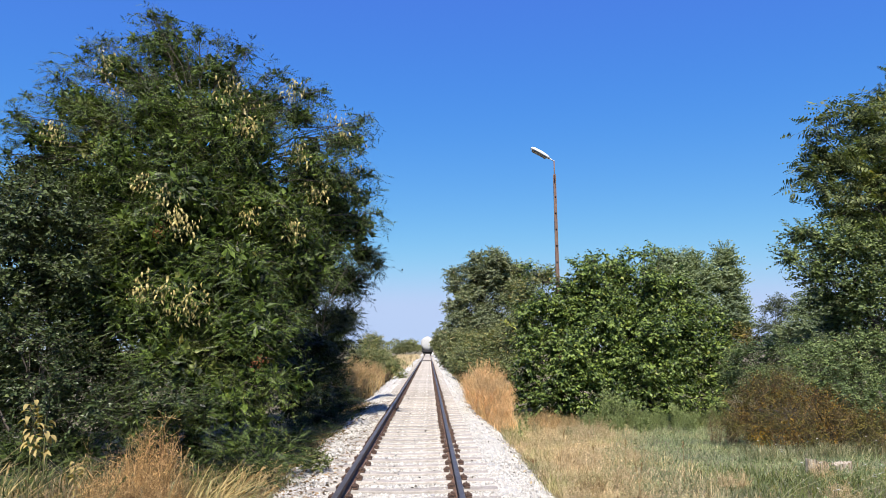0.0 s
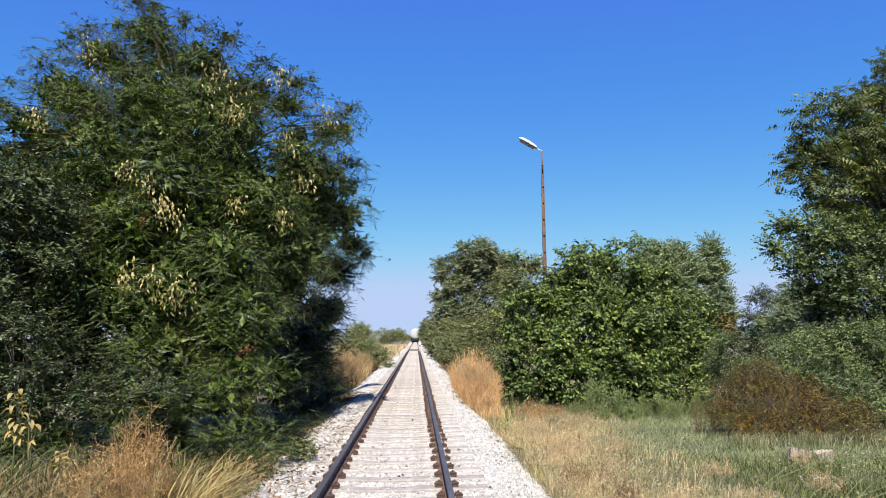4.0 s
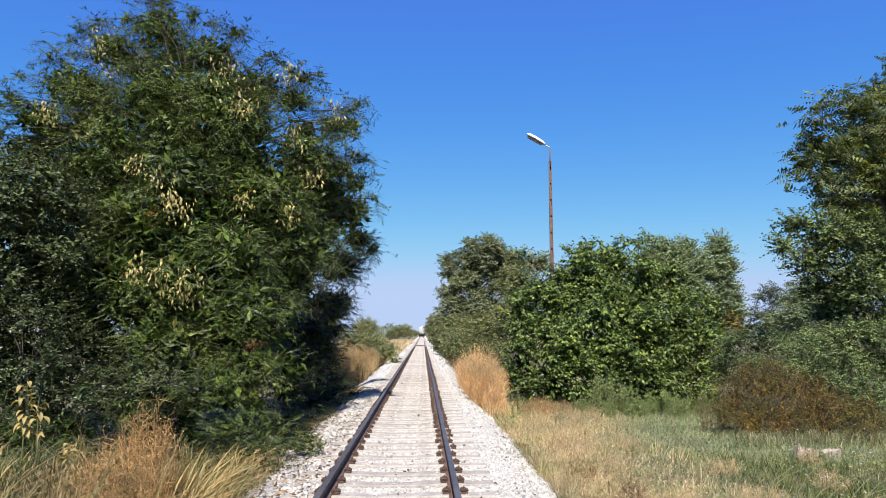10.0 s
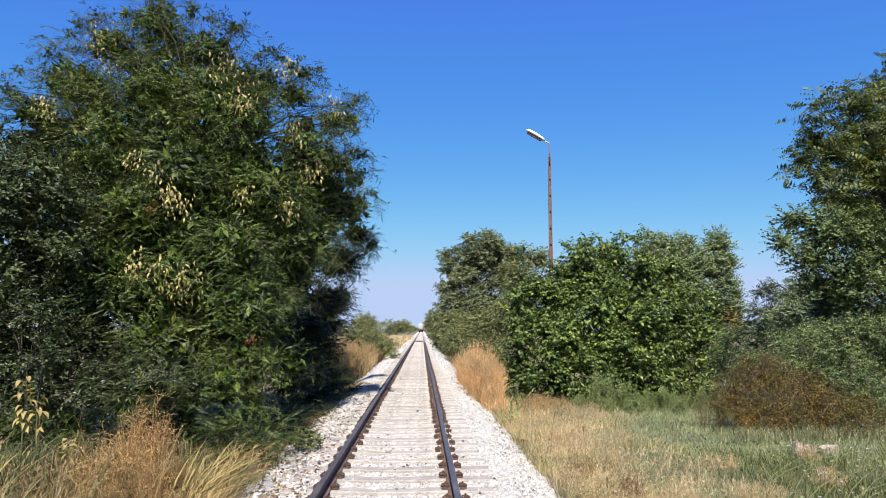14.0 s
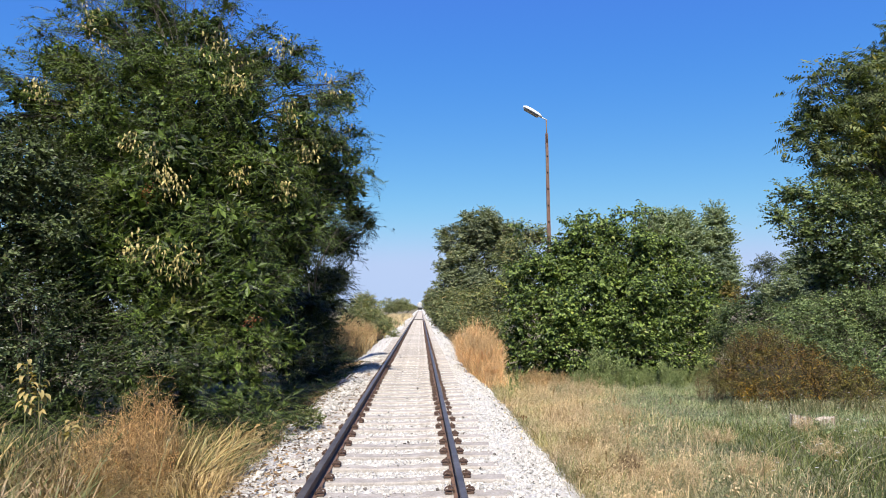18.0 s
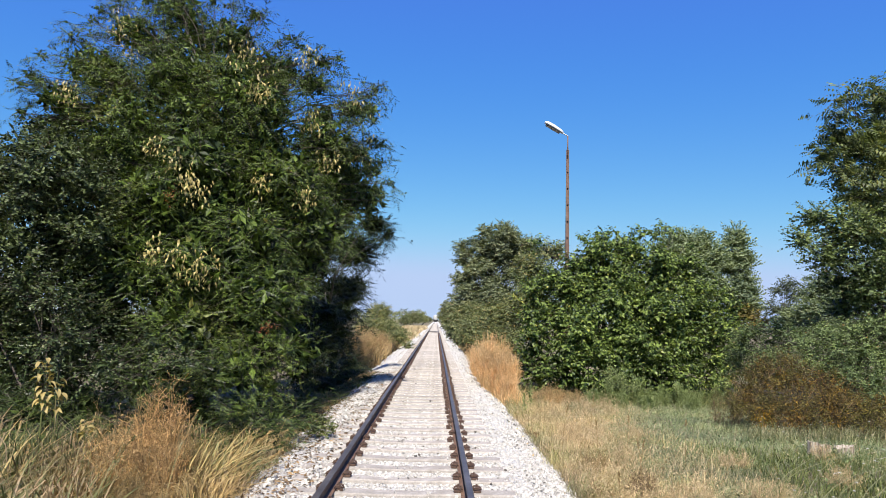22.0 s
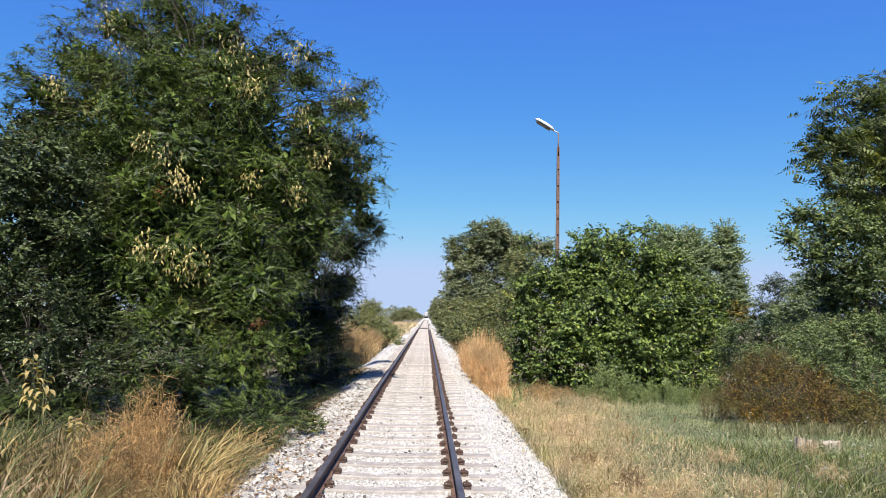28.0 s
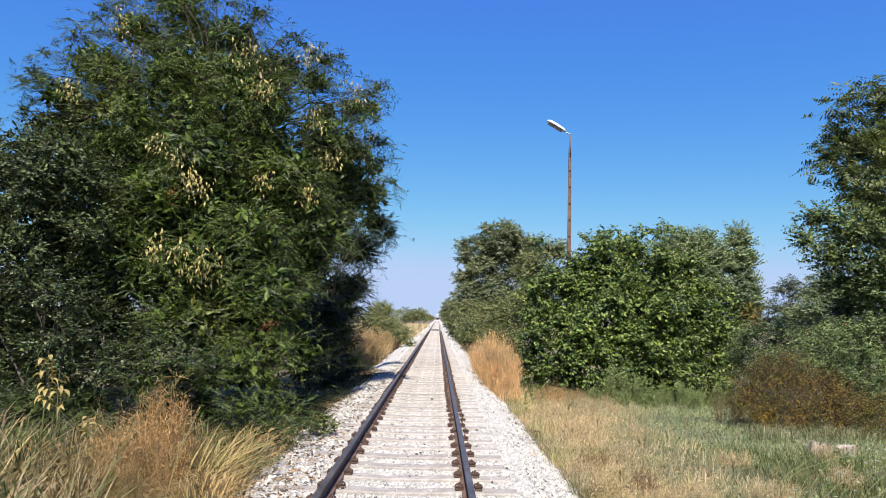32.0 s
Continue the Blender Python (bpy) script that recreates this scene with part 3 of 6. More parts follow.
PODS = [
    (-4.67, 12.79, 3.36, 0.12), (-4.10, 12.48, 3.14, 0.14), (-3.85, 12.48, 3.05, 0.16), (-3.65, 12.48, 2.93, 0.12), (-5.06, 13.42, 5.36, 0.09),
    (-4.56, 13.26, 5.06, 0.13), (-4.01, 12.95, 4.43, 0.10), (-4.22, 12.95, 4.63, 0.08), (-3.64, 14.04, 7.57, 0.11), (-3.34, 14.04, 6.99, 0.16),
    (-3.22, 14.04, 6.70, 0.11), (-2.64, 15.60, 8.06, 0.12), (-2.46, 15.21, 6.46, 0.12), (-1.78, 16.38, 7.48, 0.13), (-1.45, 17.16, 7.03, 0.19),
    (-1.64, 17.16, 6.25, 0.14), (-6.60, 15.60, 7.99, 0.12), (-6.88, 15.60, 8.70, 0.15), (-7.57, 14.82, 6.88, 0.11), (-2.08, 15.60, 5.68, 0.10),
    (-3.08, 13.73, 4.80, 0.08), (-2.33, 14.43, 4.59, 0.09),
]


def seed_pods(parent, places):
    base = np.array(parent.matrix_basis.translation)
    strip = ([(0, 0.12, 0), (0, -0.12, 0), (0.5, -0.17, 0.10), (0.5, 0.17, 0.10), (1, 0.04, -0.08), (1, -0.04, -0.08)], [(0, 1, 2, 3), (3, 2, 5, 4)])
    kinds = [mesh_np("seed_pod", np.array(strip[0]) * (1, w, 1), strip[1], POD) for w in (0.8, 1.0, 1.25)]
    for x, y, z, r in places:
        for _ in range(16):
            o = child("seed_pod", kinds[int(RNG.integers(0, 3))], parent)
            o.location = np.array((x, y, z)) - base + RNG.normal(size=3) * r * (0.9, 0.7, 1.1)
            o.rotation_euler = (RNG.normal() * 0.4, math.pi / 2 + RNG.normal() * 0.45, RNG.random() * 6.3)
            o.scale = [float(RNG.uniform(0.07, 0.13))] * 3


seed_pods(locust, PODS)


def pod_bunches(parent, places):
    """The many more pods that hang too close together to tell apart."""
    base = np.array(parent.matrix_basis.translation)
    at = np.concatenate([np.array((x, y, z)) - base + np.clip(RNG.normal(size=(34, 3)), -1.4, 1.4) * r * (1.7, 1.0, 1.6) for x, y, z, r in places])
    pod = ([(0, 0.13, 0), (0, -0.13, 0), (0.5, -0.18, 0.1), (0.5, 0.18, 0.1), (1, 0.04, -0.08), (1, -0.04, -0.08)], [(0, 1, 2, 3), (3, 2, 5, 4)])
    me = mesh_np("pod_litter", *scatter(*pod, at, RNG.normal(size=at.shape) * 0.4 + (0, 0, -1), RNG.normal(size=at.shape) + (0, -1.2, 0), RNG.uniform(0.05, 0.11, len(at))), POD)
    child("pod_litter", me, parent, "crowded yellow seed pods", "stuff")


pod_bunches(locust, PODS)

DARK_CLUMPS = [
    (-2.68, 26.00, 4.65, 1.24), (-3.40, 27.00, 3.02, 1.40), (-3.15, 30.00, 3.50, 1.00), (-3.25, 26.00, 1.55, 1.00), (-3.55, 24.00, 0.66, 1.05),
    (-1.93, 25.00, 5.53, 0.80), (-1.36, 25.00, 5.14, 0.44), (-3.70, 30.00, 1.20, 0.84), (-4.10, 24.00, 4.06, 1.53), (-3.86, 23.00, 2.16, 1.47),
    (-3.28, 22.00, 0.10, 0.70), (-3.40, 28.00, 0.45, 0.75), (-2.50, 23.50, 0.35, 0.45), (-2.60, 26.00, 0.45, 0.50), (-2.45, 19.00, 0.45, 0.42), (-2.39, 17.00, 1.44, 0.65), (-2.40, 15.00, 1.00, 0.48), (-2.37, 21.00, 0.36, 0.47),
    (-2.33, 19.00, 1.78, 0.58), (-2.43, 22.00, 2.26, 0.63), (-2.52, 19.00, 2.32, 0.61),
]
# This locust's shade is painted in: its leaves are far darker than LOCUST.
tree("dark_locust_tree", "feathery locust tree beside the ballast, leaves coloured dark for shade", "tree", (-3.9, 26.5), DARK_CLUMPS, SHADED_LEAF, FEATHER, 0.27, 100, 0.6, 9,
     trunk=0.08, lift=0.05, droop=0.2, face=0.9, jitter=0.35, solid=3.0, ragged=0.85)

PLUM_CLUMPS = [
    (-7.64, 14.06, 5.26, 0.96), (-6.83, 14.53, 4.55, 0.99), (-8.18, 13.60, 4.37, 1.09), (-6.82, 13.12, 3.58, 1.15), (-6.40, 14.50, 2.93, 1.04),
    (-8.23, 13.50, 2.75, 1.18), (-6.91, 13.44, 2.12, 1.17), (-6.10, 14.48, 1.57, 1.03), (-6.98, 12.92, 1.13, 0.93), (-7.97, 12.92, 1.31, 1.03),
    (-6.22, 13.44, 0.87, 0.86), (-5.50, 14.48, 0.78, 0.70), (-5.92, 12.56, 4.45, 0.70), (-5.65, 12.46, 3.56, 0.66), (-5.75, 13.20, 2.60, 0.65),
    (-6.77, 12.56, 4.54, 0.75), (-6.30, 12.56, 5.01, 0.52), (-8.59, 13.60, 5.20, 0.75),
]
PLUM_BACK = [
    (-6.90, 16.20, 4.60, 1.10, 0.35), (-8.20, 15.90, 3.60, 1.10, 0.35), (-6.20, 16.20, 3.20, 1.00, 0.35), (-7.20, 16.00, 2.20, 1.10, 0.35), (-8.70, 15.80, 5.00, 1.00, 0.35),
    (-6.40, 16.00, 1.60, 1.00, 0.35), (-8.80, 15.60, 1.80, 1.10, 0.35), (-7.80, 16.20, 5.90, 0.85, 0.35), (-5.40, 16.20, 1.90, 0.90, 0.35), (-8.70, 16.20, 6.30, 0.80, 0.35),
]
tree("wild_plum_tree", "wild plum thicket with small dull dark green leaves", "tree", (-7.2, 14.2), broken(PLUM_CLUMPS, 5, 0.8, 0.64) + PLUM_BACK, PLUM, BROAD, 0.08, 120, 0.42, 12,
     trunk=0.04, lift=0.25, droop=0.1, solid=2.0)

tree("dogwood_shrub", "leafy dogwood shrub with glossy mid-green leaves before the plum", "shrub", (-6.0, 12.4), [
    (-7.15, 12.28, 2.01, 0.57), (-6.45, 12.28, 1.57, 0.53), (-5.53, 12.38, 2.04, 0.51), (-4.97, 12.48, 1.53, 0.49), (-5.71, 11.89, 2.44, 0.50),
    (-6.52, 12.00, 2.67, 0.53), (-5.89, 12.17, 1.22, 0.47), (-6.76, 12.07, 0.97, 0.47),
    (-7.40, 12.30, 1.60, 0.60), (-7.60, 12.30, 2.60, 0.60), (-5.10, 12.60, 1.00, 0.50), (-4.60, 12.60, 1.90, 0.45), (-6.20, 11.60, 0.70, 0.45), (-5.30, 11.50, 0.60, 0.42),
    (-5.25, 11.00, 1.75, 0.42), (-4.65, 11.00, 1.35, 0.40), (-4.05, 11.40, 1.65, 0.40), (-3.50, 11.40, 1.45, 0.38),
], DOGWOOD, BROAD, 0.062, 320, 0.45, 11, stems=True, lift=0.2, droop=0.3, face=0.7, solid=1.0)

# Undergrowth leaves carry the tree's shade in their darker colour.
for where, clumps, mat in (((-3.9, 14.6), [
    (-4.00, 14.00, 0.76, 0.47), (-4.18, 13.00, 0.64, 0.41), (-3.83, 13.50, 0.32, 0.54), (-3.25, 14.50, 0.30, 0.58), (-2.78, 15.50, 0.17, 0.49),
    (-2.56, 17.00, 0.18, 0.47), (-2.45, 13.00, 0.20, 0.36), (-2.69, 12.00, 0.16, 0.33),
], SHADED_UNDERGROWTH), ((-5.6, 11.6), [
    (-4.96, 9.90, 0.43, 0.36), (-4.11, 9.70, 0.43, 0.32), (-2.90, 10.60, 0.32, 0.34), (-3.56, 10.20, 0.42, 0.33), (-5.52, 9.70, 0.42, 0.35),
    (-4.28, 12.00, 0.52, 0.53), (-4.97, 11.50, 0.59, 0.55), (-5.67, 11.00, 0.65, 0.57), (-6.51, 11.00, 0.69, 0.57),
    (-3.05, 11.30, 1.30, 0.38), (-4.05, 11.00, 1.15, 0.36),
], SHADED_UNDERGROWTH), ((-2.9, 13.2), [
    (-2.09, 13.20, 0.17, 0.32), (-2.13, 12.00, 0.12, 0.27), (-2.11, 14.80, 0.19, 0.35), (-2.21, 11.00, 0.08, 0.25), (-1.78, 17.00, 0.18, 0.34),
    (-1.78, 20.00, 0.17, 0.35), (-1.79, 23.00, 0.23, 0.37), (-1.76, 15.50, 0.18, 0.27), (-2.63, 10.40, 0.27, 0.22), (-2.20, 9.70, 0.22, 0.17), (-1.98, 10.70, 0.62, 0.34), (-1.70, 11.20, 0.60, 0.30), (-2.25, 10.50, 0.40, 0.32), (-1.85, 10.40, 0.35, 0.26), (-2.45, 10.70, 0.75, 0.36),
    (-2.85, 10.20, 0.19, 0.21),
], SHADED_UNDERGROWTH)):
    tree("undergrowth_shrub", "low feathery thicket under the locust tree, leaf colour darkened for shade", "shrub", where, clumps, mat, FROND, 0.2, 190, 0.42, 7, stems=True, lift=0.5, group="undergrowth")

for where, clumps, label in (
    ((-4.5, 50.0), [
    (-3.89, 54.00, 2.67, 1.03), (-4.30, 50.00, 1.56, 1.12), (-3.25, 53.00, 1.66, 0.84),
], "green roadside shrub behind dry grass"),
    ((-2.6, 48.5), [
    (-1.98, 48.00, 1.04, 0.77), (-1.32, 46.00, 0.48, 0.40), (-2.72, 50.00, 1.50, 0.80),
], "low green shrub close to the ballast"),
):
    tree("shrub", label, "shrub", where, clumps, OLIVE_LEAF, LANCE, 0.13, 300, 0.5, 9, stems=True, lift=0.3, group="shrubs along the railway")
for where, clumps in (((-6.5, 190.0), [
    (-6.44, 190.00, 2.43, 1.97), (-4.63, 190.00, 2.75, 1.82), (-7.72, 185.00, 1.97, 1.62),
]), ((-5.0, 270.0), [
    (-3.39, 260.00, 2.37, 1.66), (-5.25, 260.00, 2.56, 1.66), (-1.84, 272.00, 2.18, 1.08),
])):
    tree("distant_tree", "distant rounded green tree near the end of the line", "tree", where, clumps, FAR_LEAF, LANCE, 0.26, 110, 0.7, 11, trunk=0.2, top=0.45, group="distant trees")

# ---------------------------------------------------------------- trees and shrubs, right of the line
MULBERRY_CLUMPS = [
    (4.91, 23.00, 3.13, 0.73), (6.34, 22.80, 3.08, 0.82), (7.69, 23.00, 3.10, 0.82), (4.10, 23.50, 3.14, 0.97), (4.84, 23.60, 3.41, 0.60),
    (5.77, 23.50, 3.95, 1.22), (7.29, 23.50, 3.96, 1.22), (8.41, 24.30, 4.03, 0.97), (9.51, 24.00, 2.91, 0.96), (3.82, 22.50, 1.88, 0.99),
    (5.42, 22.00, 2.08, 1.40), (7.18, 22.00, 2.09, 1.49), (8.97, 23.00, 1.74, 1.28), (4.23, 21.30, 0.76, 0.76), (5.76, 21.30, 0.63, 0.76),
    (7.46, 21.30, 0.72, 0.85), (9.14, 22.30, 0.69, 0.80), (3.46, 22.50, 0.81, 0.72), (6.59, 21.20, 1.25, 0.84), (4.72, 21.20, 1.40, 0.84),
    (10.41, 24.00, 1.92, 0.67), (5.40, 24.00, 3.79, 0.57), (6.89, 24.50, 4.62, 0.68), (6.04, 24.00, 5.03, 0.27), (6.96, 24.00, 5.20, 0.25),
    (8.15, 25.00, 5.34, 0.30), (9.07, 24.50, 4.25, 0.35), (3.78, 23.50, 4.82, 0.26), (8.60, 24.60, 5.45, 0.24),
    (5.30, 23.60, 4.95, 0.20), (5.95, 23.60, 5.25, 0.18), (6.50, 23.80, 5.20, 0.18), (7.40, 23.80, 5.25, 0.20),
    (7.80, 24.00, 5.38, 0.18), (8.30, 24.30, 5.62, 0.18), (8.95, 24.30, 4.90, 0.20), (9.40, 24.00, 4.10, 0.25),
    (8.60, 22.60, 2.80, 0.54), (4.75, 21.00, 0.50, 0.45), (5.30, 21.10, 0.32, 0.40), (8.95, 21.60, 0.45, 0.45),
    (10.59, 24.50, 2.91, 0.50), (10.70, 24.50, 2.58, 0.50), (7.97, 20.90, 0.43, 0.32), (7.62, 20.90, 0.53, 0.32), (4.79, 24.30, 2.57, 0.50),
]
mulberry = tree("mulberry_bush", "large rounded mulberry bush with broad bright green leaves", "bush", (7.0, 23.4), broken(MULBERRY_CLUMPS, 6, 0.55, 0.52), MULBERRY, BROAD, 0.115, 185, 0.5, 10,
     stems=True, lift=0.35, droop=0.15, flat=0.95, face=0.6, hang=0.6, jitter=0.6)

WALNUT_CLUMPS = [
    (12.43, 19.00, 8.58, 0.68), (13.99, 20.00, 9.24, 0.73), (10.65, 18.00, 7.77, 0.32), (11.44, 18.50, 7.08, 0.74), (12.93, 19.00, 7.31, 1.21),
    (10.39, 18.00, 6.56, 0.49), (11.63, 18.50, 5.93, 0.88), (13.85, 20.00, 5.76, 1.28), (11.11, 18.30, 7.33, 0.44), (15.11, 20.00, 7.94, 1.75),
    (15.14, 20.00, 4.95, 1.75), (16.02, 21.00, 10.10, 1.42),
    (11.08, 18.50, 8.27, 0.38), (10.82, 18.30, 7.20, 0.30),
]
tree("walnut_tree", "tall walnut tree with dark green compound leaves", "tree", (14.2, 19.8), broken(WALNUT_CLUMPS, 6, 0.8), WALNUT, FEATHER_WIDE, 0.30, 80, 0.55, 8,
     trunk=0.22, lift=0.1, droop=0.25, face=0.9, solid=1.6)
tree("elm_tree", "dense dark elm with small leaves in front of the walnut", "tree", (12.6, 17.9), [
    (9.85, 17.50, 4.99, 0.50), (9.31, 17.00, 4.32, 0.43), (10.70, 17.50, 4.72, 0.84), (12.03, 18.00, 4.65, 1.00), (10.25, 17.50, 4.00, 0.70),
    (11.24, 17.50, 3.58, 0.91), (12.58, 18.00, 3.63, 1.08), (10.93, 17.50, 3.01, 0.63), (10.54, 17.80, 3.31, 0.50), (11.03, 18.30, 2.72, 0.61),
    (12.07, 18.30, 2.61, 0.76), (13.19, 18.30, 2.62, 0.88),
], ELM, BROAD, 0.085, 260, 0.45, 12, trunk=0.14, lift=0.3, droop=0.15, face=0.9)

BRAMBLE_CLUMPS = [
    (9.01, 19.00, 1.76, 0.64), (9.98, 18.50, 1.78, 0.71), (10.89, 18.00, 1.73, 0.79), (11.41, 17.00, 1.63, 0.81), (8.98, 18.00, 1.14, 0.65),
    (10.01, 17.00, 1.08, 0.68), (10.48, 16.40, 0.90, 0.70), (12.23, 17.00, 1.37, 1.02), (9.13, 20.00, 1.17, 0.64), (9.30, 16.30, 1.30, 0.42), (9.80, 16.20, 1.18, 0.46),
    (10.35, 16.20, 1.05, 0.44), (10.80, 16.20, 0.75, 0.44), (10.95, 15.90, 0.35, 0.32), (8.55, 17.40, 1.45, 0.42),
    (9.90, 15.50, 0.85, 0.34), (10.40, 15.50, 0.70, 0.36), (10.80, 15.40, 0.40, 0.30), (9.45, 15.70, 1.05, 0.28), (8.85, 16.20, 1.45, 0.26), (9.40, 18.60, 2.10, 0.50), (10.30, 18.40, 2.15, 0.52), (11.20, 18.00, 2.10, 0.55), (8.70, 19.00, 1.95, 0.40),
    (11.00, 17.10, 2.35, 0.46), (11.55, 17.00, 2.30, 0.50), (12.10, 17.00, 2.25, 0.50),
    (8.96, 16.60, 1.85, 0.42), (9.61, 16.80, 2.03, 0.45), (10.16, 16.80, 2.17, 0.45), (10.71, 16.80, 2.21, 0.45), (9.54, 16.20, 1.74, 0.42), (10.20, 16.20, 1.71, 0.42), (11.18, 16.80, 2.08, 0.45),
]
tree("bramble_thicket", "sprawling green bramble thicket behind a rusty bush", "bush", (10.3, 18.2), broken(BRAMBLE_CLUMPS, 6, 0.6), BRAMBLE, BROAD, 0.054, 420, 0.4, 11,
     stems=True, lift=0.3, droop=0.3, face=0.5, jitter=0.8)
RUST_CLUMPS = [
    (7.22, 15.90, 0.45, 0.40), (7.50, 16.00, 0.85, 0.42), (8.02, 15.90, 0.98, 0.50), (8.60, 15.90, 1.00, 0.46), (9.20, 15.70, 0.72, 0.46),
    (9.78, 15.60, 0.52, 0.42), (7.34, 15.40, 0.20, 0.27), (7.55, 15.10, 0.16, 0.26), (7.90, 14.95, 0.16, 0.26), (10.25, 15.90, 0.45, 0.38), (7.60, 15.40, 0.45, 0.38), (8.12, 15.20, 0.52, 0.46),
    (8.78, 15.10, 0.52, 0.48), (9.40, 15.10, 0.42, 0.44), (9.95, 15.20, 0.32, 0.38), (8.20, 14.90, 0.20, 0.28), (8.75, 14.80, 0.18, 0.28),
    (9.35, 14.70, 0.16, 0.27), (9.85, 14.80, 0.13, 0.26), (8.35, 16.00, 1.34, 0.28), (7.75, 16.00, 1.18, 0.24), (6.98, 15.70, 0.30, 0.24),
]
rusty = tree("rusty_bush", "low twiggy bush with brown, olive and orange autumn leaves", "bush", (8.9, 15.5), RUST_CLUMPS, RUST_LEAF, LANCE, 0.045, 720, 0.42, 12,
             stems=True, lift=0.9, droop=0.05, solid=0.8, ragged=0.35, jitter=0.9)


# Added near-black shrub that imitates the shaded hollow under the overhanging trees.
tree("hollow_shade_shrub", "dark shrub added to paint the shaded hollow beside a leaning trunk", "shrub", (11.6, 17.0), [
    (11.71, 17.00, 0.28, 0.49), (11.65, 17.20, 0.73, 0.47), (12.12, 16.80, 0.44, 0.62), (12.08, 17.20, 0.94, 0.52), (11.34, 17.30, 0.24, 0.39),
], SHADED_LEAF, BROAD, 0.08, 300, 0.4, 10, stems=True, lift=0.2, droop=0.2)


def bare_trunk():
    """A grey leaning trunk that forks into the thicket."""
    t = thing("leaning_trunk", (10.75, 15.9, -0.05), "grey leaning tree trunk with bare forks at the thicket edge", "tree trunk")
    child("trunk", mesh_np("trunk", *tube([(0, 0, 0), (-0.05, 0.02, 0.4), (-0.13, 0.05, 0.75), (-0.25, 0.12, 1.2)], [0.095, 0.07, 0.065, 0.055], 10), GREY_BARK, True), t)
    for pts, r in (([(-0.13, 0.05, 0.7), (0.02, 0.05, 0.95), (0.2, 0.1, 1.2)], 0.03), 
                   ([(-0.03, 0.0, 0.3), (0.12, -0.03, 0.5), (0.2, 0.0, 0.8)], 0.016), ([(0.2, 0.1, 1.2), (0.3, 0.12, 1.25), (0.36, 0.15, 1.35)], 0.014)):
        child("fork", mesh_np("fork", *tube(pts, [r, r * 0.75, r * 0.45], 7), GREY_BARK, True), t)


bare_trunk()


def rusty_twigs():
    """Bare twigs all through the bush and one spray of leaves that has turned orange."""
    b = np.array((8.9, 15.5, 0.0))
    c = np.array([k[:3] for k in RUST_CLUMPS]) - b
    r = np.array([k[3] for k in RUST_CLUMPS])
    k = RNG.integers(0, len(c), 650)
    p = c[k] + unit(RNG.normal(size=(650, 3))) * (r[k] * RNG.uniform(0.6, 1.05, 650))[:, None]
    child("bare_twig_tangle", mesh_np("bare_twig_tangle", *sticks(p, p + unit(RNG.normal(size=p.shape) + (0, -0.3, 0.7)) * RNG.uniform(0.12, 0.42, (650, 1)), 0.0045), DEAD_TWIG), rusty, "thin grey-brown bare twigs", "stuff")
    n = 700
    p = c[6] + RNG.normal(size=(n, 3)) * (0.11, 0.1, 0.13) + (0.08, -0.16, -0.02)
    child("orange_foliage", mesh_np("orange_foliage", *scatter(*LANCE, p, RNG.normal(size=p.shape), RNG.normal(size=p.shape) + (0, -1, 0.6), RNG.uniform(0.035, 0.07, n)), ORANGE_LEAF), rusty, "leaves turned bright orange", "stuff")


tree("sumac_shrub", "small shrub turning orange and yellow", "shrub", (11.0, 23.5), [
    (11.00, 24.00, 2.59, 0.42), (10.93, 23.00, 2.31, 0.40),
], RUST_LEAF, LANCE, 0.12, 300, 0.4, 10, stems=True)

tree("acacia_tree", "round acacia tree behind the lineside hedge", "tree", (6.4, 75.0), broken([
    (6.92, 75.00, 10.37, 2.87), (4.09, 75.00, 9.13, 2.39), (9.45, 76.00, 9.59, 2.54), (4.78, 74.00, 6.37, 2.83), (8.33, 74.00, 5.82, 2.83),
    (3.24, 72.00, 4.52, 1.72), (5.83, 72.00, 3.40, 2.58),
], 9, 1.0, 0.42), ACACIA, LANCE, 0.28, 66, 0.8, 10, trunk=0.22, lift=0.2)
for where, clumps in (((22.5, 59.5), [
    (20.46, 58.00, 8.85, 1.20), (19.50, 58.00, 7.75, 1.66), (22.61, 60.00, 8.95, 1.43), (22.09, 60.00, 6.75, 2.15), (23.57, 60.00, 7.74, 1.63),
    (23.03, 60.00, 5.31, 2.15),
]), ((26.5, 62.0), [
    (26.71, 62.00, 10.27, 0.64), (26.23, 62.00, 9.36, 0.89), (27.14, 62.00, 9.22, 0.89), (26.81, 62.00, 8.06, 1.19), (27.51, 62.00, 7.46, 0.99),
    (25.99, 62.00, 7.19, 1.28), (27.32, 62.00, 5.96, 1.28), (27.80, 62.00, 4.96, 0.99), (26.54, 62.00, 4.95, 1.38), (27.53, 62.00, 3.86, 1.28),
    (28.12, 62.00, 3.47, 0.69),
])):
    tree("poplar_tree", "slender pale green poplar tree beyond the bush", "tree", where, clumps, POPLAR, LANCE, 0.27, 95, 1.1, 12, trunk=0.16, lift=0.9, droop=0.0, solid=0.6, group="poplars")
tree("willow_tree", "pale green willow behind the bramble thicket", "tree", (25.0, 46.0), [
    (24.29, 45.00, 3.16, 1.26), (25.56, 45.00, 2.81, 1.43), (23.51, 46.00, 2.70, 1.00), (25.60, 46.00, 5.30, 1.10, 0.6), (24.70, 46.00, 4.50, 0.90, 0.6),
    (26.17, 46.00, 4.31, 1.47),
], WILLOW, LANCE, 0.2, 150, 0.8, 11, trunk=0.15, lift=0.4, solid=0.7)
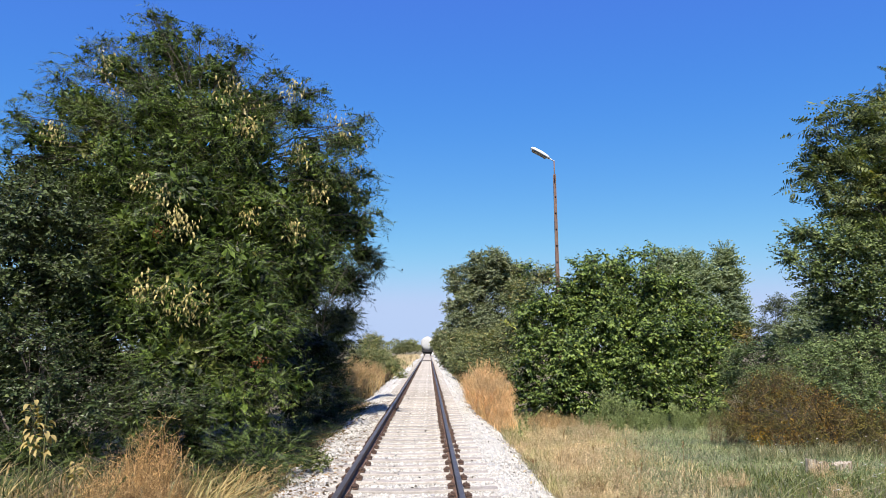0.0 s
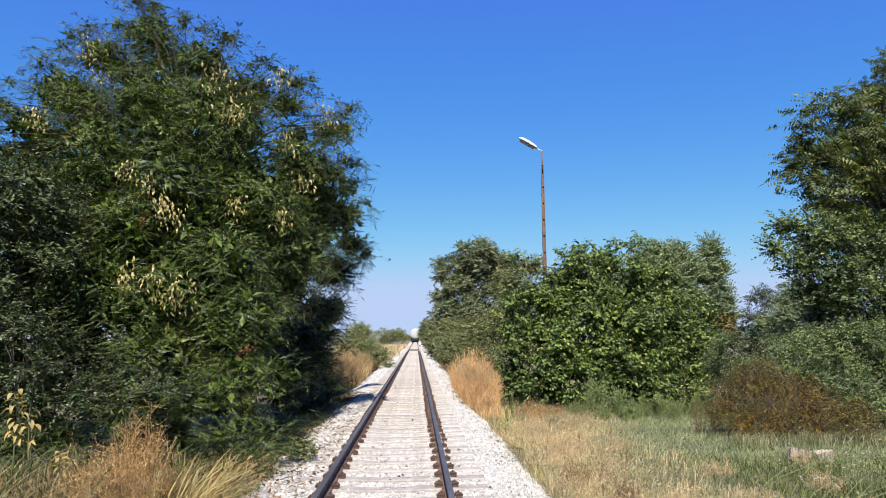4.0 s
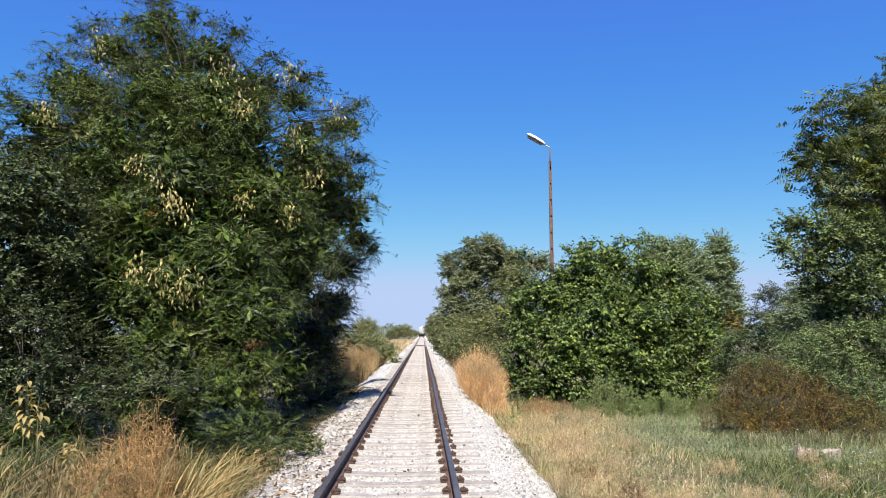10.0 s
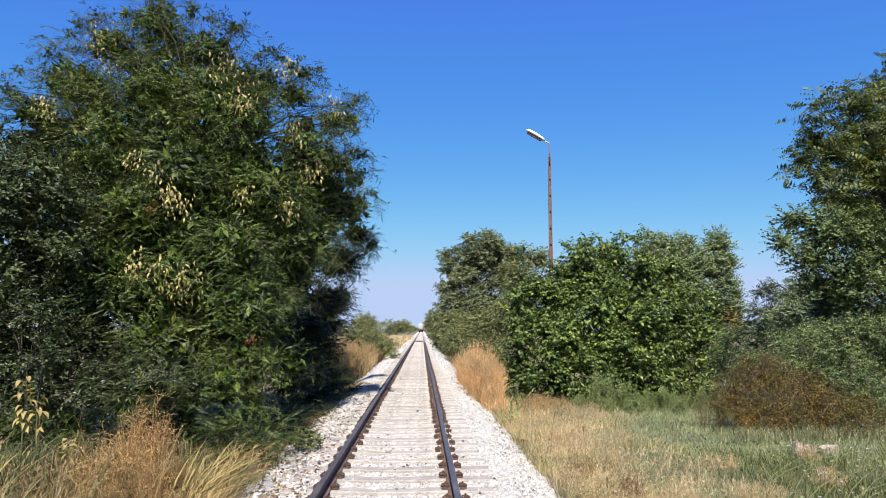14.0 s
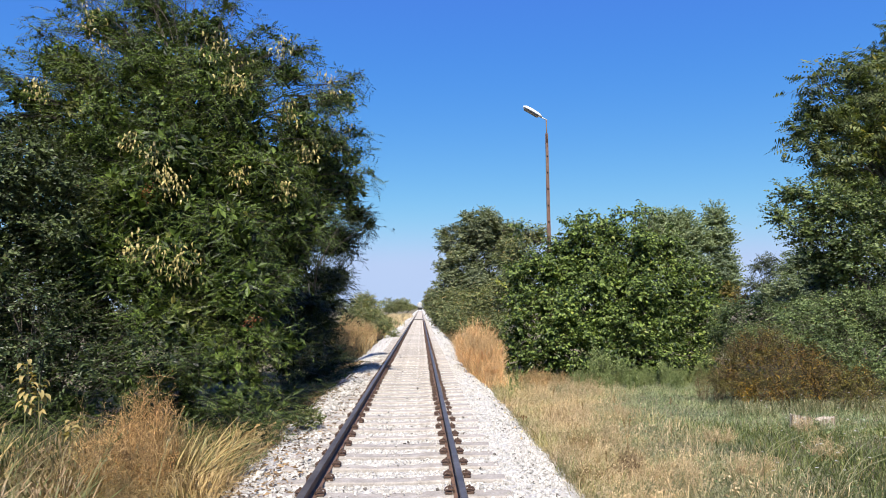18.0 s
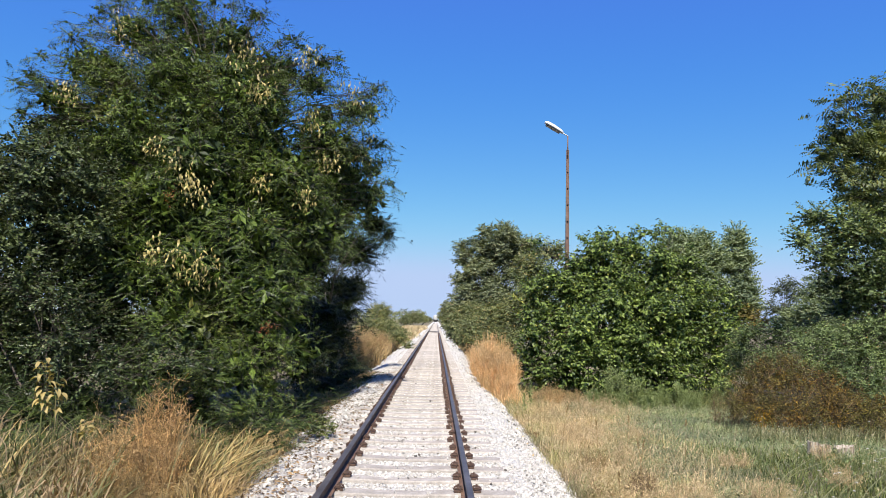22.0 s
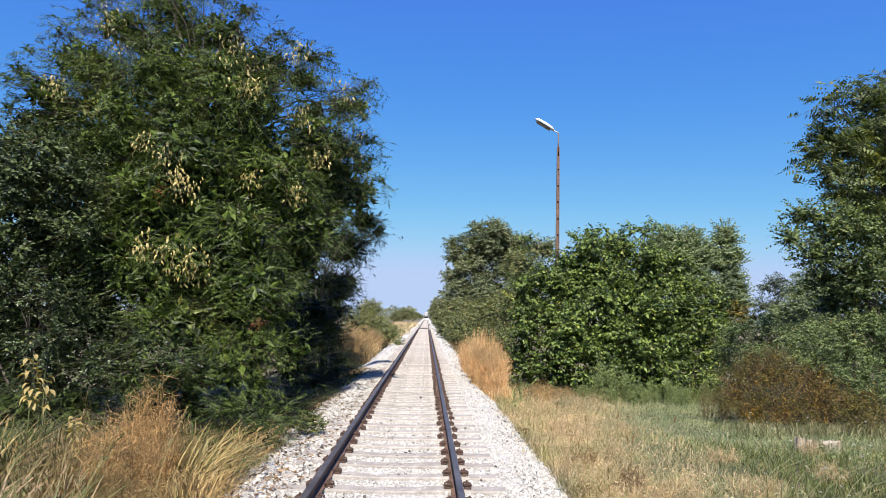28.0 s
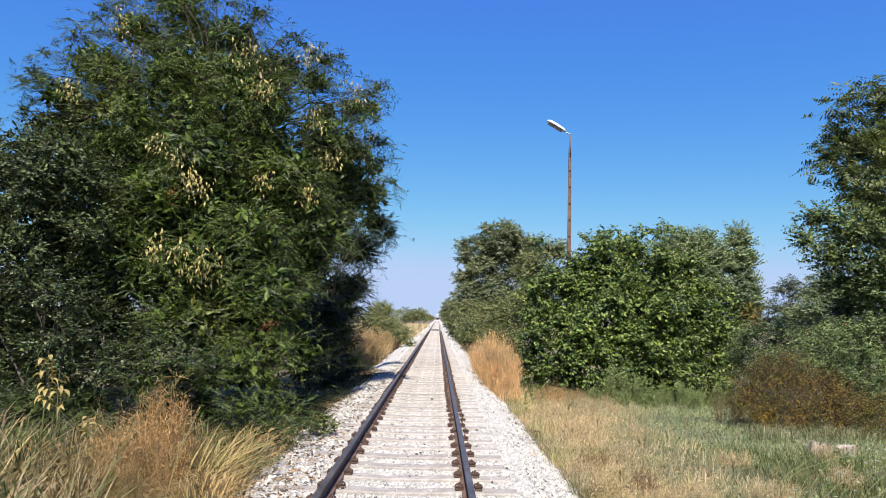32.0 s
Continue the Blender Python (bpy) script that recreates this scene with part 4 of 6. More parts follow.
tree("oleaster_tree", "small grey-leaved tree far across the meadow", "tree", (36.0, 72.0), [
    (34.53, 72.00, 4.27, 1.15), (36.28, 72.00, 4.00, 1.43), (36.18, 72.00, 6.61, 1.15), (35.16, 72.00, 6.02, 0.92), (36.91, 72.00, 5.46, 1.26),
], GREY_LEAF, LANCE, 0.24, 60, 0.8, 9, trunk=0.12, solid=0.35)
for where, clumps in (((4.2, 33.0), [
    (3.43, 33.00, 2.23, 1.32), (3.40, 30.00, 1.28, 0.96), (3.13, 36.00, 1.23, 1.00),
]), ((4.0, 49.0), [
    (3.08, 48.00, 1.47, 1.34), (3.78, 50.00, 2.23, 1.59), (2.60, 50.00, 0.84, 1.00),
]), ((3.8, 65.0), [
    (2.69, 64.00, 1.72, 1.43), (3.54, 66.00, 2.76, 1.58), (2.24, 66.00, 0.91, 0.95),
]), ((3.7, 103.0), [
    (2.61, 100.00, 1.83, 1.43), (3.55, 100.00, 3.42, 1.91), (2.17, 102.00, 1.41, 0.98),
]),
                      ((3.7, 155.0), [
    (2.14, 150.00, 3.17, 1.67), (3.08, 150.00, 4.61, 2.15), (1.84, 155.00, 2.46, 1.11),
]), ((5.4, 32.0), [
    (4.74, 32.00, 4.54, 1.02), (5.64, 32.00, 5.33, 0.77), (4.48, 31.00, 2.98, 1.11),
])):
    near = where[1] < 60
    tree("hedge_shrub", "overgrown lineside shrub with small olive leaves" if near else "overgrown lineside shrub with small green leaves", "shrub", where, clumps,
         OLIVE_LEAF if near else FAR_LEAF, LANCE, 0.14 if near else 0.26, 210 if near else 100, 0.6, 10 if near else 9, stems=True, lift=0.4, group="lineside hedge")


# ---------------------------------------------------------------- grass
def blades(n, where, height, lean, width, mat, name, label, spread=0.35, kind="stuff", category="grass"):
    """Grass: bent, tapering blades. where(n) gives the roots."""
    at = where(n)
    h = height * (0.55 + 0.75 * RNG.random((len(at), 1)))
    a = RNG.random(len(at)) * 2 * math.pi
    d = np.stack([np.cos(a), np.sin(a), np.zeros_like(a)], -1)
    tip = d * lean * (0.4 + RNG.random((len(at), 1))) + np.array((0, 0, 1.0))
    tip = unit(tip + RNG.normal(size=tip.shape) * 0.1)
    side = np.stack([-np.sin(a + 0.6), np.cos(a + 0.6), np.zeros_like(a)], -1) * width * (0.6 + 0.8 * RNG.random((len(at), 1)))
    mid = at + (tip * 0.5 + np.array((0, 0, 0.12))) * h
    end = at + tip * h - np.array((0, 0, 1.0)) * h * lean * 0.25
    v = np.stack([at - side, at + side, mid + side * 0.8, mid - side * 0.8, end + side * 0.15, end - side * 0.15], 1).reshape(-1, 3)
    f = (np.array([(0, 1, 2, 3), (3, 2, 4, 5)])[None] + (np.arange(len(at)) * 6)[:, None, None]).reshape(-1, 4)
    return tagged(new(name, mesh_np(name, v, f, mat)), label, category, kind=kind)


def sticks(a, b, thick):
    """Thin three-sided twigs from a to b."""
    d = b - a
    u = unit(np.cross(d, RNG.normal(size=d.shape)))
    w = unit(np.cross(d, u))
    r = np.broadcast_to(np.asarray(thick, float).reshape(-1, 1), (len(a), 1))
    ring = [(u * math.cos(k * 2.094) + w * math.sin(k * 2.094)) * r for k in range(3)]
    v = np.stack([a + ring[0], a + ring[1], a + ring[2], b + ring[0] * 0.45, b + ring[1] * 0.45, b + ring[2] * 0.45], 1).reshape(-1, 3)
    f = (np.array([(0, 1, 4, 3), (1, 2, 5, 4), (2, 0, 3, 5)])[None] + (np.arange(len(a)) * 6)[:, None, None]).reshape(-1, 4)
    return v, f


def weed_bush(name, label, category, x, y, z, height, radius, stems, twigs, mat, spray=0.12, open_out=0.5, taper=0.6, bits=3, bit=0.016, thick=0.0035, group="", straight=0.7, least=0.75):
    """A dead or dry weed: stems from one foot, short twigs all along them, and small dry bits on the twigs."""
    t = thing(name, (x, y, z), label, category, group)
    a = RNG.random(stems) * 2 * math.pi
    q = np.sqrt(RNG.random(stems))
    out = np.stack([np.cos(a), np.sin(a), np.zeros(stems)], -1)
    root = out * (q * radius * (1 - open_out))[:, None]
    h = height * (1 - taper * q ** 1.5) * RNG.uniform(least, 1.1, stems)
    tip = out * (q * radius)[:, None] + RNG.normal(size=(stems, 3)) * (0.12 * radius) + np.stack([0 * h, 0 * h, h], -1)
    mid = root * 0.55 + tip * 0.45 + RNG.normal(size=(stems, 3)) * (0.06, 0.06, 0.03) * radius * 2
    child("stem_tangle", mesh_np("stem_tangle", *joined([sticks(root, mid, thick), sticks(mid, tip, thick * 0.6)]), mat), t, kind="stuff")
    k = np.repeat(np.arange(stems), twigs)
    s = (0.08 + 0.92 * RNG.random(len(k)) ** 0.8)[:, None]
    on = np.where(s < 0.5, root[k] + (mid - root)[k] * s * 2, mid[k] + (tip - mid)[k] * (s * 2 - 1))
    way = unit(unit((tip - root)[k]) * straight + RNG.normal(size=(len(k), 3)) * 0.75)
    end = on + way * spray * RNG.uniform(0.4, 1.3, (len(k), 1))
    fork = on + (end - on) * 0.5
    way2 = unit(way + RNG.normal(size=way.shape) * 0.9)
    end2 = fork + way2 * spray * RNG.uniform(0.3, 0.7, (len(k), 1))
    child("twig_tangle", mesh_np("twig_tangle", *joined([sticks(on, end, thick * 0.5), sticks(fork, end2, thick * 0.4)]), mat), t, kind="stuff")
    if bits:
        p = np.concatenate([on + (end - on) * RNG.random((len(k), 1)) for _ in range(bits - 1)] + [end2])
        child("dry_fluff", mesh_np("dry_fluff", *scatter(*LANCE, p, RNG.normal(size=p.shape), RNG.normal(size=p.shape), bit * RNG.uniform(0.5, 1.5, len(p))), mat), t, kind="stuff")
    return t


def stalk(x, y, length, lean, toward, mat, head=0.12):
    """One long dry grass stalk that leans over, with a seed head at its tip."""
    t = thing("grass_stalk", (x, y, -0.05), "long thin dry grass stalk with a seed head", "grass stalk", "dry stalks")
    d = np.array((math.cos(toward), math.sin(toward), 0.0))
    pts = [d * lean * length * s ** 1.6 + np.array((0, 0, length * s * (1 - 0.35 * lean * s))) for s in (0.0, 0.25, 0.5, 0.75, 1.0)]
    child("stem", mesh_np("stem", *tube(pts, [0.005, 0.0045, 0.004, 0.003, 0.002], 4), mat), t)
    n = 26
    s = RNG.random((n, 1))
    along = unit(pts[-1] - pts[-2])
    p = pts[-1] - along * head * s
    child("seed_head", mesh_np("seed_head", *scatter(*LANCE, p, along + RNG.normal(size=(n, 3)) * 0.35, RNG.normal(size=(n, 3)), np.full(n, 0.035)), mat), t)


def patch(x0, x1, y0, y1, tufts=0, spread=0.12):
    def where(n):
        if tufts:
            c = np.stack([RNG.uniform(x0, x1, tufts), RNG.uniform(y0, y1, tufts)], -1)
            p = c[RNG.integers(0, tufts, n)] + RNG.normal(size=(n, 2)) * spread
        else:
            p = np.stack([RNG.uniform(x0, x1, n), RNG.uniform(y0, y1, n)], -1)
        z = np.interp(np.abs(p[:, 0]), [1.85, 2.15, 2.5], [0.13, 0.02, -0.06])
        return np.concatenate([p, z[:, None]], -1)
    return where


def clumped(x, y, r):
    def where(n):
        p = np.array((x, y)) + RNG.normal(size=(n, 2)) * r
        return np.concatenate([p, np.full((n, 1), -0.05)], -1)
    return where


def clump_of_grass(n, tufts, spots, height, lean, width, mat, name, label):
    """A clump one could pull up: several tufts under one thing."""
    x, y, rx, ry = spots
    t = thing(name, (x, y, 0.0), label, "grass clump")
    for _ in range(tufts):
        cx, cy = RNG.normal() * rx, RNG.normal() * ry
        o = blades(n // tufts, clumped(cx, cy, 0.09), height * RNG.uniform(0.55, 1.1), lean, width, mat, "tuft", "")
        del o["category"]
        o.parent = t
    return t


def verge(n, x_extra=0.0, y0=6.0, y1=24.0):
    """Roots on the dry verge: a strip along the ballast that widens with distance."""
    y = RNG.uniform(y0, y1, n)
    edge = 1.5 + 0.19 * y + x_extra + np.array([1.1 * noise.noise((0.0, v * 0.5, 9.0)) + 0.5 * noise.noise((3.0, v * 1.7, 9.0)) for v in y])
    x = 2.2 + (edge - 2.2) * RNG.random(n) ** 0.9 * RNG.uniform(0.65, 1.25, n)
    return np.stack([x, y, np.interp(x, [1.85, 2.15, 2.5], [0.13, 0.02, -0.06])], -1)


def turf(n):
    """Roots on the greener turf beyond the dry verge."""
    y = RNG.uniform(7.0, 24.0, n)
    x = 1.2 + 0.19 * y + RNG.random(n) ** 0.9 * (11.5 - 0.1 * y)
    return np.stack([x, y, np.full(n, -0.06)], -1)


def fluff(n, where, low, high, size, mat, name, label):
    """Seed heads and dry bits that hang between the blades."""
    at = where(n) + RNG.random((n, 1)) ** 1.4 * np.array((0, 0, high - low)) + (0, 0, low)
    me = mesh_np(name, *scatter(*LANCE, at, RNG.normal(size=(n, 3)) + (0, 0, 0.5), RNG.normal(size=(n, 3)), size * RNG.uniform(0.6, 1.6, n)), mat)
    return tagged(new(name, me), label, "seed heads", kind="stuff")


blades(24000, turf, 0.18, 1.0, 0.0034, MEADOW, "meadow_grass", "short grey-green meadow grass with dry stalks")
fluff(6500, turf, 0.0, 0.26, 0.022, MEADOW, "meadow_seed_heads", "fine grass tips and seed heads over the turf")
blades(28000, verge, 0.32, 0.9, 0.0026, HAY, "dry_verge_grass", "bleached dry grass along the ballast edge")
fluff(36000, verge, 0.0, 0.42, 0.019, HAY, "dry_seed_heads", "fluffy bleached seed heads over the dry verge")
blades(2000, patch(2.25, 2.7, 6.0, 22.0, 60, 0.1), 0.34, 0.7, 0.004, EDGE, "edge_grass", "yellow-green grass along the foot of the ballast")
blades(20000, patch(2.8, 5.4, 7.0, 12.5, 600, 0.16), 0.24, 1.1, 0.003, SAGE, "sage_grass", "fine pale grass covering the near meadow")
blades(1800, patch(2.6, 5.2, 7.5, 15.0, 80, 0.12), 0.42, 0.9, 0.003, HAY, "meadow_stalks", "taller bleached stalks standing in the meadow")
blades(9000, patch(13.0, 45.0, 14.0, 70.0), 0.45, 0.7, 0.02, MEADOW, "far_meadow_grass", "rough grey-green grass further across the meadow")
blades(3600, patch(-8.5, -3.3, 5.5, 12.0, 100, 0.15), 0.85, 1.1, 0.007, REED, "tall_verge_grass", "tall green and straw coloured grass under the trees")
blades(1500, patch(-6.2, -3.5, 8.0, 9.6, 60, 0.1), 1.15, 0.9, 0.007, REED, "tall_reed_grass", "tall thin grass standing against the thicket")
blades(1500, patch(-6.5, -3.3, 6.0, 9.0, 60, 0.12), 0.95, 1.5, 0.008, REED, "coarse_grass", "coarse yellow-green grass blades in front of the thicket")
blades(900, patch(-3.1, -2.15, 8.8, 10.8, 36, 0.12), 0.85, 1.0, 0.006, STRAW, "leaning_straw", "leaning straw at the foot of the locust tree")
blades(1200, patch(-3.1, -2.15, 8.8, 11.0, 36, 0.12), 0.8, 1.1, 0.006, EDGE, "leaning_green_grass", "leaning yellow-green grass at the foot of the locust tree")
blades(2000, patch(-3.4, -2.2, 8.8, 12.5, 50, 0.15), 0.45, 1.2, 0.007, REED, "shaded_grass", "rough green grass at the foot of the undergrowth")
blades(600, patch(-3.0, -2.1, 7.0, 9.4, 22, 0.1), 0.5, 1.5, 0.007, REED, "leaning_grass", "leaning grass between the dead weeds and the ballast")
blades(3000, patch(-6.8, -3.2, 5.6, 8.6, 90, 0.14), 0.5, 1.3, 0.005, STRAW, "matted_hay", "matted straw at the foot of the tall grass")
clump_of_grass(1000, 7, (-2.02, 8.4, 0.14, 0.3), 0.78, 1.1, 0.006, STRAW, "straw_clump", "leaning clump of straw behind the ballast edge")
clump_of_grass(1500, 5, (-1.95, 8.2, 0.16, 0.3), 0.75, 1.0, 0.006, STRAW, "straw_clump", "arching clump of bright straw beside the track")
def plumes(parent, n, spread, low, high, size, mat):
    """Feathery bits on the upper stems, wider towards the top."""
    p = RNG.normal(size=(n, 3)) * (*spread, 0.0) + np.stack([np.zeros(n), np.zeros(n), RNG.uniform(low, high, n)], -1)
    p[:, :2] *= 1.1 - 0.75 * (p[:, 2:3] / high) ** 2
    child("seed_fluff", mesh_np("seed_fluff", *scatter(*LANCE, p, RNG.normal(size=p.shape) * 0.6 + (0, 0, 1), RNG.normal(size=p.shape), size * RNG.uniform(0.6, 1.4, n)), mat), parent, "feathery dry plumes", "stuff")


for x, y, h, r, n in ((2.35, 19.2, 0.8, 0.26, 60), (2.26, 20.2, 1.35, 0.36, 110), (2.14, 21.5, 1.7, 0.42, 130), (2.52, 21.3, 1.55, 0.4, 100), (2.12, 23.2, 1.8, 0.44, 120), (2.5, 23.1, 1.7, 0.4, 80),
                      (2.12, 25.6, 1.75, 0.45, 80), (2.2, 28.5, 1.6, 0.5, 60)):
    weed_bush("tall_dry_grass", "tall golden dry grass clump against the mulberry bush", "grass clump", x, y, -0.04, h, r, n, 13, GOLDEN, 0.22, 0.4, 0.42, 1, 0.035, 0.007, "golden dry grass", 2.2)
    clump_of_grass(330, 5, (x, y, 0.14, 0.3), h * 0.75, 0.4, 0.005, GOLDEN, "dry_grass_foot", "pale dry grass round the foot of the tall clump")
for x, y, h, r, n, m in ((-2.84, 8.75, 1.5, 0.2, 46, TAN_STRAW), (-3.02, 8.65, 1.2, 0.26, 46, TAN_STRAW), (-2.66, 8.6, 1.2, 0.2, 34, TAN_STRAW), (-3.3, 8.6, 0.95, 0.26, 34, TAN_STRAW),
                         (-2.85, 8.3, 1.0, 0.26, 44, TAN_STRAW), (-3.1, 8.1, 0.8, 0.26, 40, TAN_STRAW), (-2.6, 8.2, 0.8, 0.22, 34, TAN_STRAW), (-3.5, 8.3, 0.7, 0.24, 26, BROWN_STRAW),
                         (-2.75, 7.8, 0.55, 0.24, 34, BROWN_STRAW), (-3.7, 9.3, 1.1, 0.3, 18, BROWN_STRAW), (-3.3, 9.4, 1.25, 0.22, 16, BROWN_STRAW), (-2.45, 8.75, 0.95, 0.14, 16, BROWN_STRAW)):
    weed_bush("dead_weed", "bushy dead weed with tangled reddish tan twigs", "weed", x, y, -0.05, h, r, n, 22, m, 0.17, 0.55, 0.2, 1, 0.02, 0.004, "dead weeds", 0.7, 0.5)
for x, y, h, r, n, m in ((6.98, 12.1, 0.3, 0.2, 30, HAY), (2.75, 10.6, 0.48, 0.26, 40, BROWN_STRAW), (3.05, 9.2, 0.42, 0.26, 40, DEAD_TWIG), (3.3, 11.0, 0.5, 0.22, 30, HAY), (3.6, 8.9, 0.38, 0.3, 40, HAY), (4.6, 9.1, 0.4, 0.34, 46, HAY),
                         (5.1, 11.2, 0.36, 0.28, 36, HAY), (2.5, 8.8, 0.36, 0.25, 36, BROWN_STRAW), (3.6, 19.0, 0.5, 0.3, 36, TAN_STRAW), (4.3, 18.6, 0.35, 0.3, 30, HAY), (6.2, 10.2, 0.34, 0.26, 30, HAY), (3.1, 14.0, 0.4, 0.3, 40, HAY)):
    weed_bush("withered_herb", "withered brown herb standing in the dry verge", "weed", x, y, -0.06, h, r, n, 12, m, 0.1, 0.6, 0.4, 3, 0.018, 0.0035, "withered herbs")
for k in range(46):
    stalk(RNG.uniform(-5.8, -2.2), RNG.uniform(7.2, 9.0), RNG.uniform(0.7, 1.35), RNG.uniform(0.1, 0.9), RNG.uniform(-0.9, 2.6), STRAW if k % 3 else REED)


def leaning(n, x, y, spread, length, toward, mat, name, label):
    """Long flat blades from one foot that all arch over to the same side."""
    t = thing(name, (x, y, -0.03), label, "grass clump", "leaning straw")
    for k in range(n):
        a = toward + RNG.normal() * 0.55
        d = np.array((math.cos(a), math.sin(a), 0.0))
        long, lean, wide = length * RNG.uniform(0.55, 1.1), RNG.uniform(0.25, 0.95), RNG.uniform(0.005, 0.011)
        root = np.array((RNG.normal() * spread, RNG.normal() * spread * 1.6, 0.0))
        side = np.array((-d[1], d[0], 0.25)) * wide
        pts = [root + d * lean * long * s ** 1.7 + np.array((0, 0, long * s * (1 - 0.45 * lean * s))) for s in (0.0, 0.3, 0.6, 0.85, 1.0)]
        v = [p + side * w * e for p, w in zip(pts, (0.7, 1.0, 0.9, 0.55, 0.1)) for e in (-1, 1)]
        child("blade", mesh_np("blade", v, [(2 * q, 2 * q + 1, 2 * q + 3, 2 * q + 2) for q in range(4)], mat), t)


leaning(42, -2.28, 8.35, 0.09, 1.15, 0.25, PALE_STRAW, "straw_clump", "arching clump of bright yellow straw beside the ballast")
leaning(24, -2.1, 8.9, 0.1, 0.95, 0.1, PALE_STRAW, "straw_clump", "arching clump of bright yellow straw beside the ballast")
leaning(45, -2.0, 8.6, 0.1, 0.8, 0.3, REED, "green_straw_clump", "arching clump of green grass beside the ballast")
leaning(50, -3.9, 8.0, 0.3, 0.95, 1.2, REED, "green_straw_clump", "arching clump of green grass before the thicket")
leaning(50, -4.6, 8.3, 0.3, 1.1, 0.6, PALE_STRAW, "straw_clump", "loose clump of bleached straw before the thicket")
leaning(40, -3.3, 7.6, 0.25, 0.7, 0.9, REED, "green_straw_clump", "arching clump of green grass before the thicket")
for k in range(16):
    stalk(RNG.uniform(-2.3, -1.95), RNG.uniform(7.9, 8.9), RNG.uniform(0.7, 1.1), RNG.uniform(0.4, 1.0), RNG.uniform(-0.6, 1.2), STRAW)
for x, y in ((2.85, 10.6), (3.3, 10.1), (3.1, 9.2), (3.7, 12.2), (2.7, 12.8), (4.4, 11.4), (3.5, 14.2), (2.6, 8.4)):
    stalk(x, y, RNG.uniform(0.55, 0.85), 0.12, RNG.uniform(0, 6.2), BROWN_STRAW)
for k in range(9):
    stalk(RNG.uniform(4.4, 6.0), RNG.uniform(7.9, 9.4), RNG.uniform(0.8, 1.2), RNG.uniform(0.8, 1.2), RNG.uniform(-0.3, 0.8), SAGE, 0.06)
for k in range(34):
    y = 8.0 + 11.0 * RNG.random() ** 1.3
    weed_bush("dry_weed", "low fluffy bleached weed in the dry verge", "weed", 2.35 + RNG.random() * (0.5 + 0.12 * y), y, -0.06, RNG.uniform(0.28, 0.5), RNG.uniform(0.2, 0.32), 18, 10,
              HAY if k % 3 else SAGE, 0.08, 0.6, 0.4, 2, 0.016, 0.003, "bleached weeds")
for x, y, h, r, n in ((-2.7, 29.0, 1.0, 0.4, 60), (-2.9, 31.0, 1.3, 0.5, 80), (-2.95, 33.0, 1.5, 0.55, 90), (-3.3, 35.0, 1.85, 0.7, 100), (-2.95, 38.0, 1.75, 0.65, 90), (-3.6, 40.0, 1.9, 0.85, 100), (-2.75, 43.0, 1.3, 0.6, 70)):
    weed_bush("brown_grass_clump", "tall brown dry grass clump beside the ballast", "grass clump", x, y, -0.05, h, r, n, 9, RUSSET, 0.24, 0.4, 0.4, 1, 0.06, 0.013, "brown dry grass", 1.4)
blades(9000, patch(-5.8, -2.9, 32.0, 60.0, 120, 0.35), 1.0, 0.6, 0.02, BROWN_STRAW, "far_dry_grass", "brown dry grass beside the line beyond the trees")
blades(5000, patch(2.6, 3.2, 26.0, 110.0, 300, 0.22), 0.5, 0.8, 0.012, BROWN_STRAW, "hedge_dry_grass", "dry grass along the foot of the lineside hedge")
blades(6000, patch(-6.0, -2.2, 66.0, 160.0, 140, 0.5), 1.1, 0.6, 0.03, HAY, "distant_dry_grass", "pale dry grass beside the line in the distance")


def herbs(n, region, size, mat, name, label):
    """Low broad-leaved herbs and dry bits between the blades."""
    at = patch(*region, 500, 0.3)(n) + np.array((0, 0, 0.02)) + RNG.random((n, 1)) * (0, 0, 0.13)
    me = mesh_np(name, *scatter(*BROAD, at, RNG.normal(size=(n, 3)) * (1, 1, 0.6), RNG.normal(size=(n, 3)) * 0.5 + (0, 0, 1), size * RNG.uniform(0.5, 1.3, n)), mat)
    tagged(new(name, me), label, "herbs", kind="stuff")


weed_bush("red_weed", "small withered reddish weed at the ballast edge", "weed", 2.3, 13.6, 0.0, 0.14, 0.12, 14, 8, RED_LEAF, 0.06, 0.6, 0.3, 3, 0.03, 0.003)
herbs(6000, (3.6, 13.0, 7.5, 21.0), 0.055, MEADOW, "meadow_herbs", "small broad-leaved herbs in the meadow")
herbs(6000, (2.3, 4.6, 6.0, 20.0), 0.045, HAY, "dry_herbs", "withered brown herbs along the ballast edge")
# Brown grass strip added so the tree-shaded ballast edge reads darker.
blades(4500, patch(-2.5, -1.85, 11.0, 27.0, 80, 0.12), 0.3, 1.2, 0.006, BROWN_STRAW, "edge_litter", "dry brown grass and litter added to darken the shaded ballast edge")
blades(1300, patch(-2.4, -1.7, 6.0, 11.0, 34, 0.1), 0.4, 0.9, 0.006, REED, "ballast_edge_grass", "straggling grass creeping over the ballast edge")
blades(15000, patch(5.0, 11.0, 7.6, 12.8, 520, 0.2), 0.26, 0.8, 0.0045, RANK, "rank_grass", "darker rank grass in the meadow")


blades(17000, patch(4.4, 9.4, 11.6, 20.0, 300, 0.5), 0.21, 1.2, 0.0035, LUSH, "lush_grass", "lush cool green grass in the middle of the meadow")


blades(3000, patch(6.7, 10.8, 14.2, 15.1, 110, 0.16), 0.4, 0.9, 0.005, SAGE, "bush_foot_grass", "rough grass along the foot of the rusty bush")
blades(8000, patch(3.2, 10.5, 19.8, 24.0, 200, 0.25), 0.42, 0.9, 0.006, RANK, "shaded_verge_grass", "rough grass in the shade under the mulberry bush")


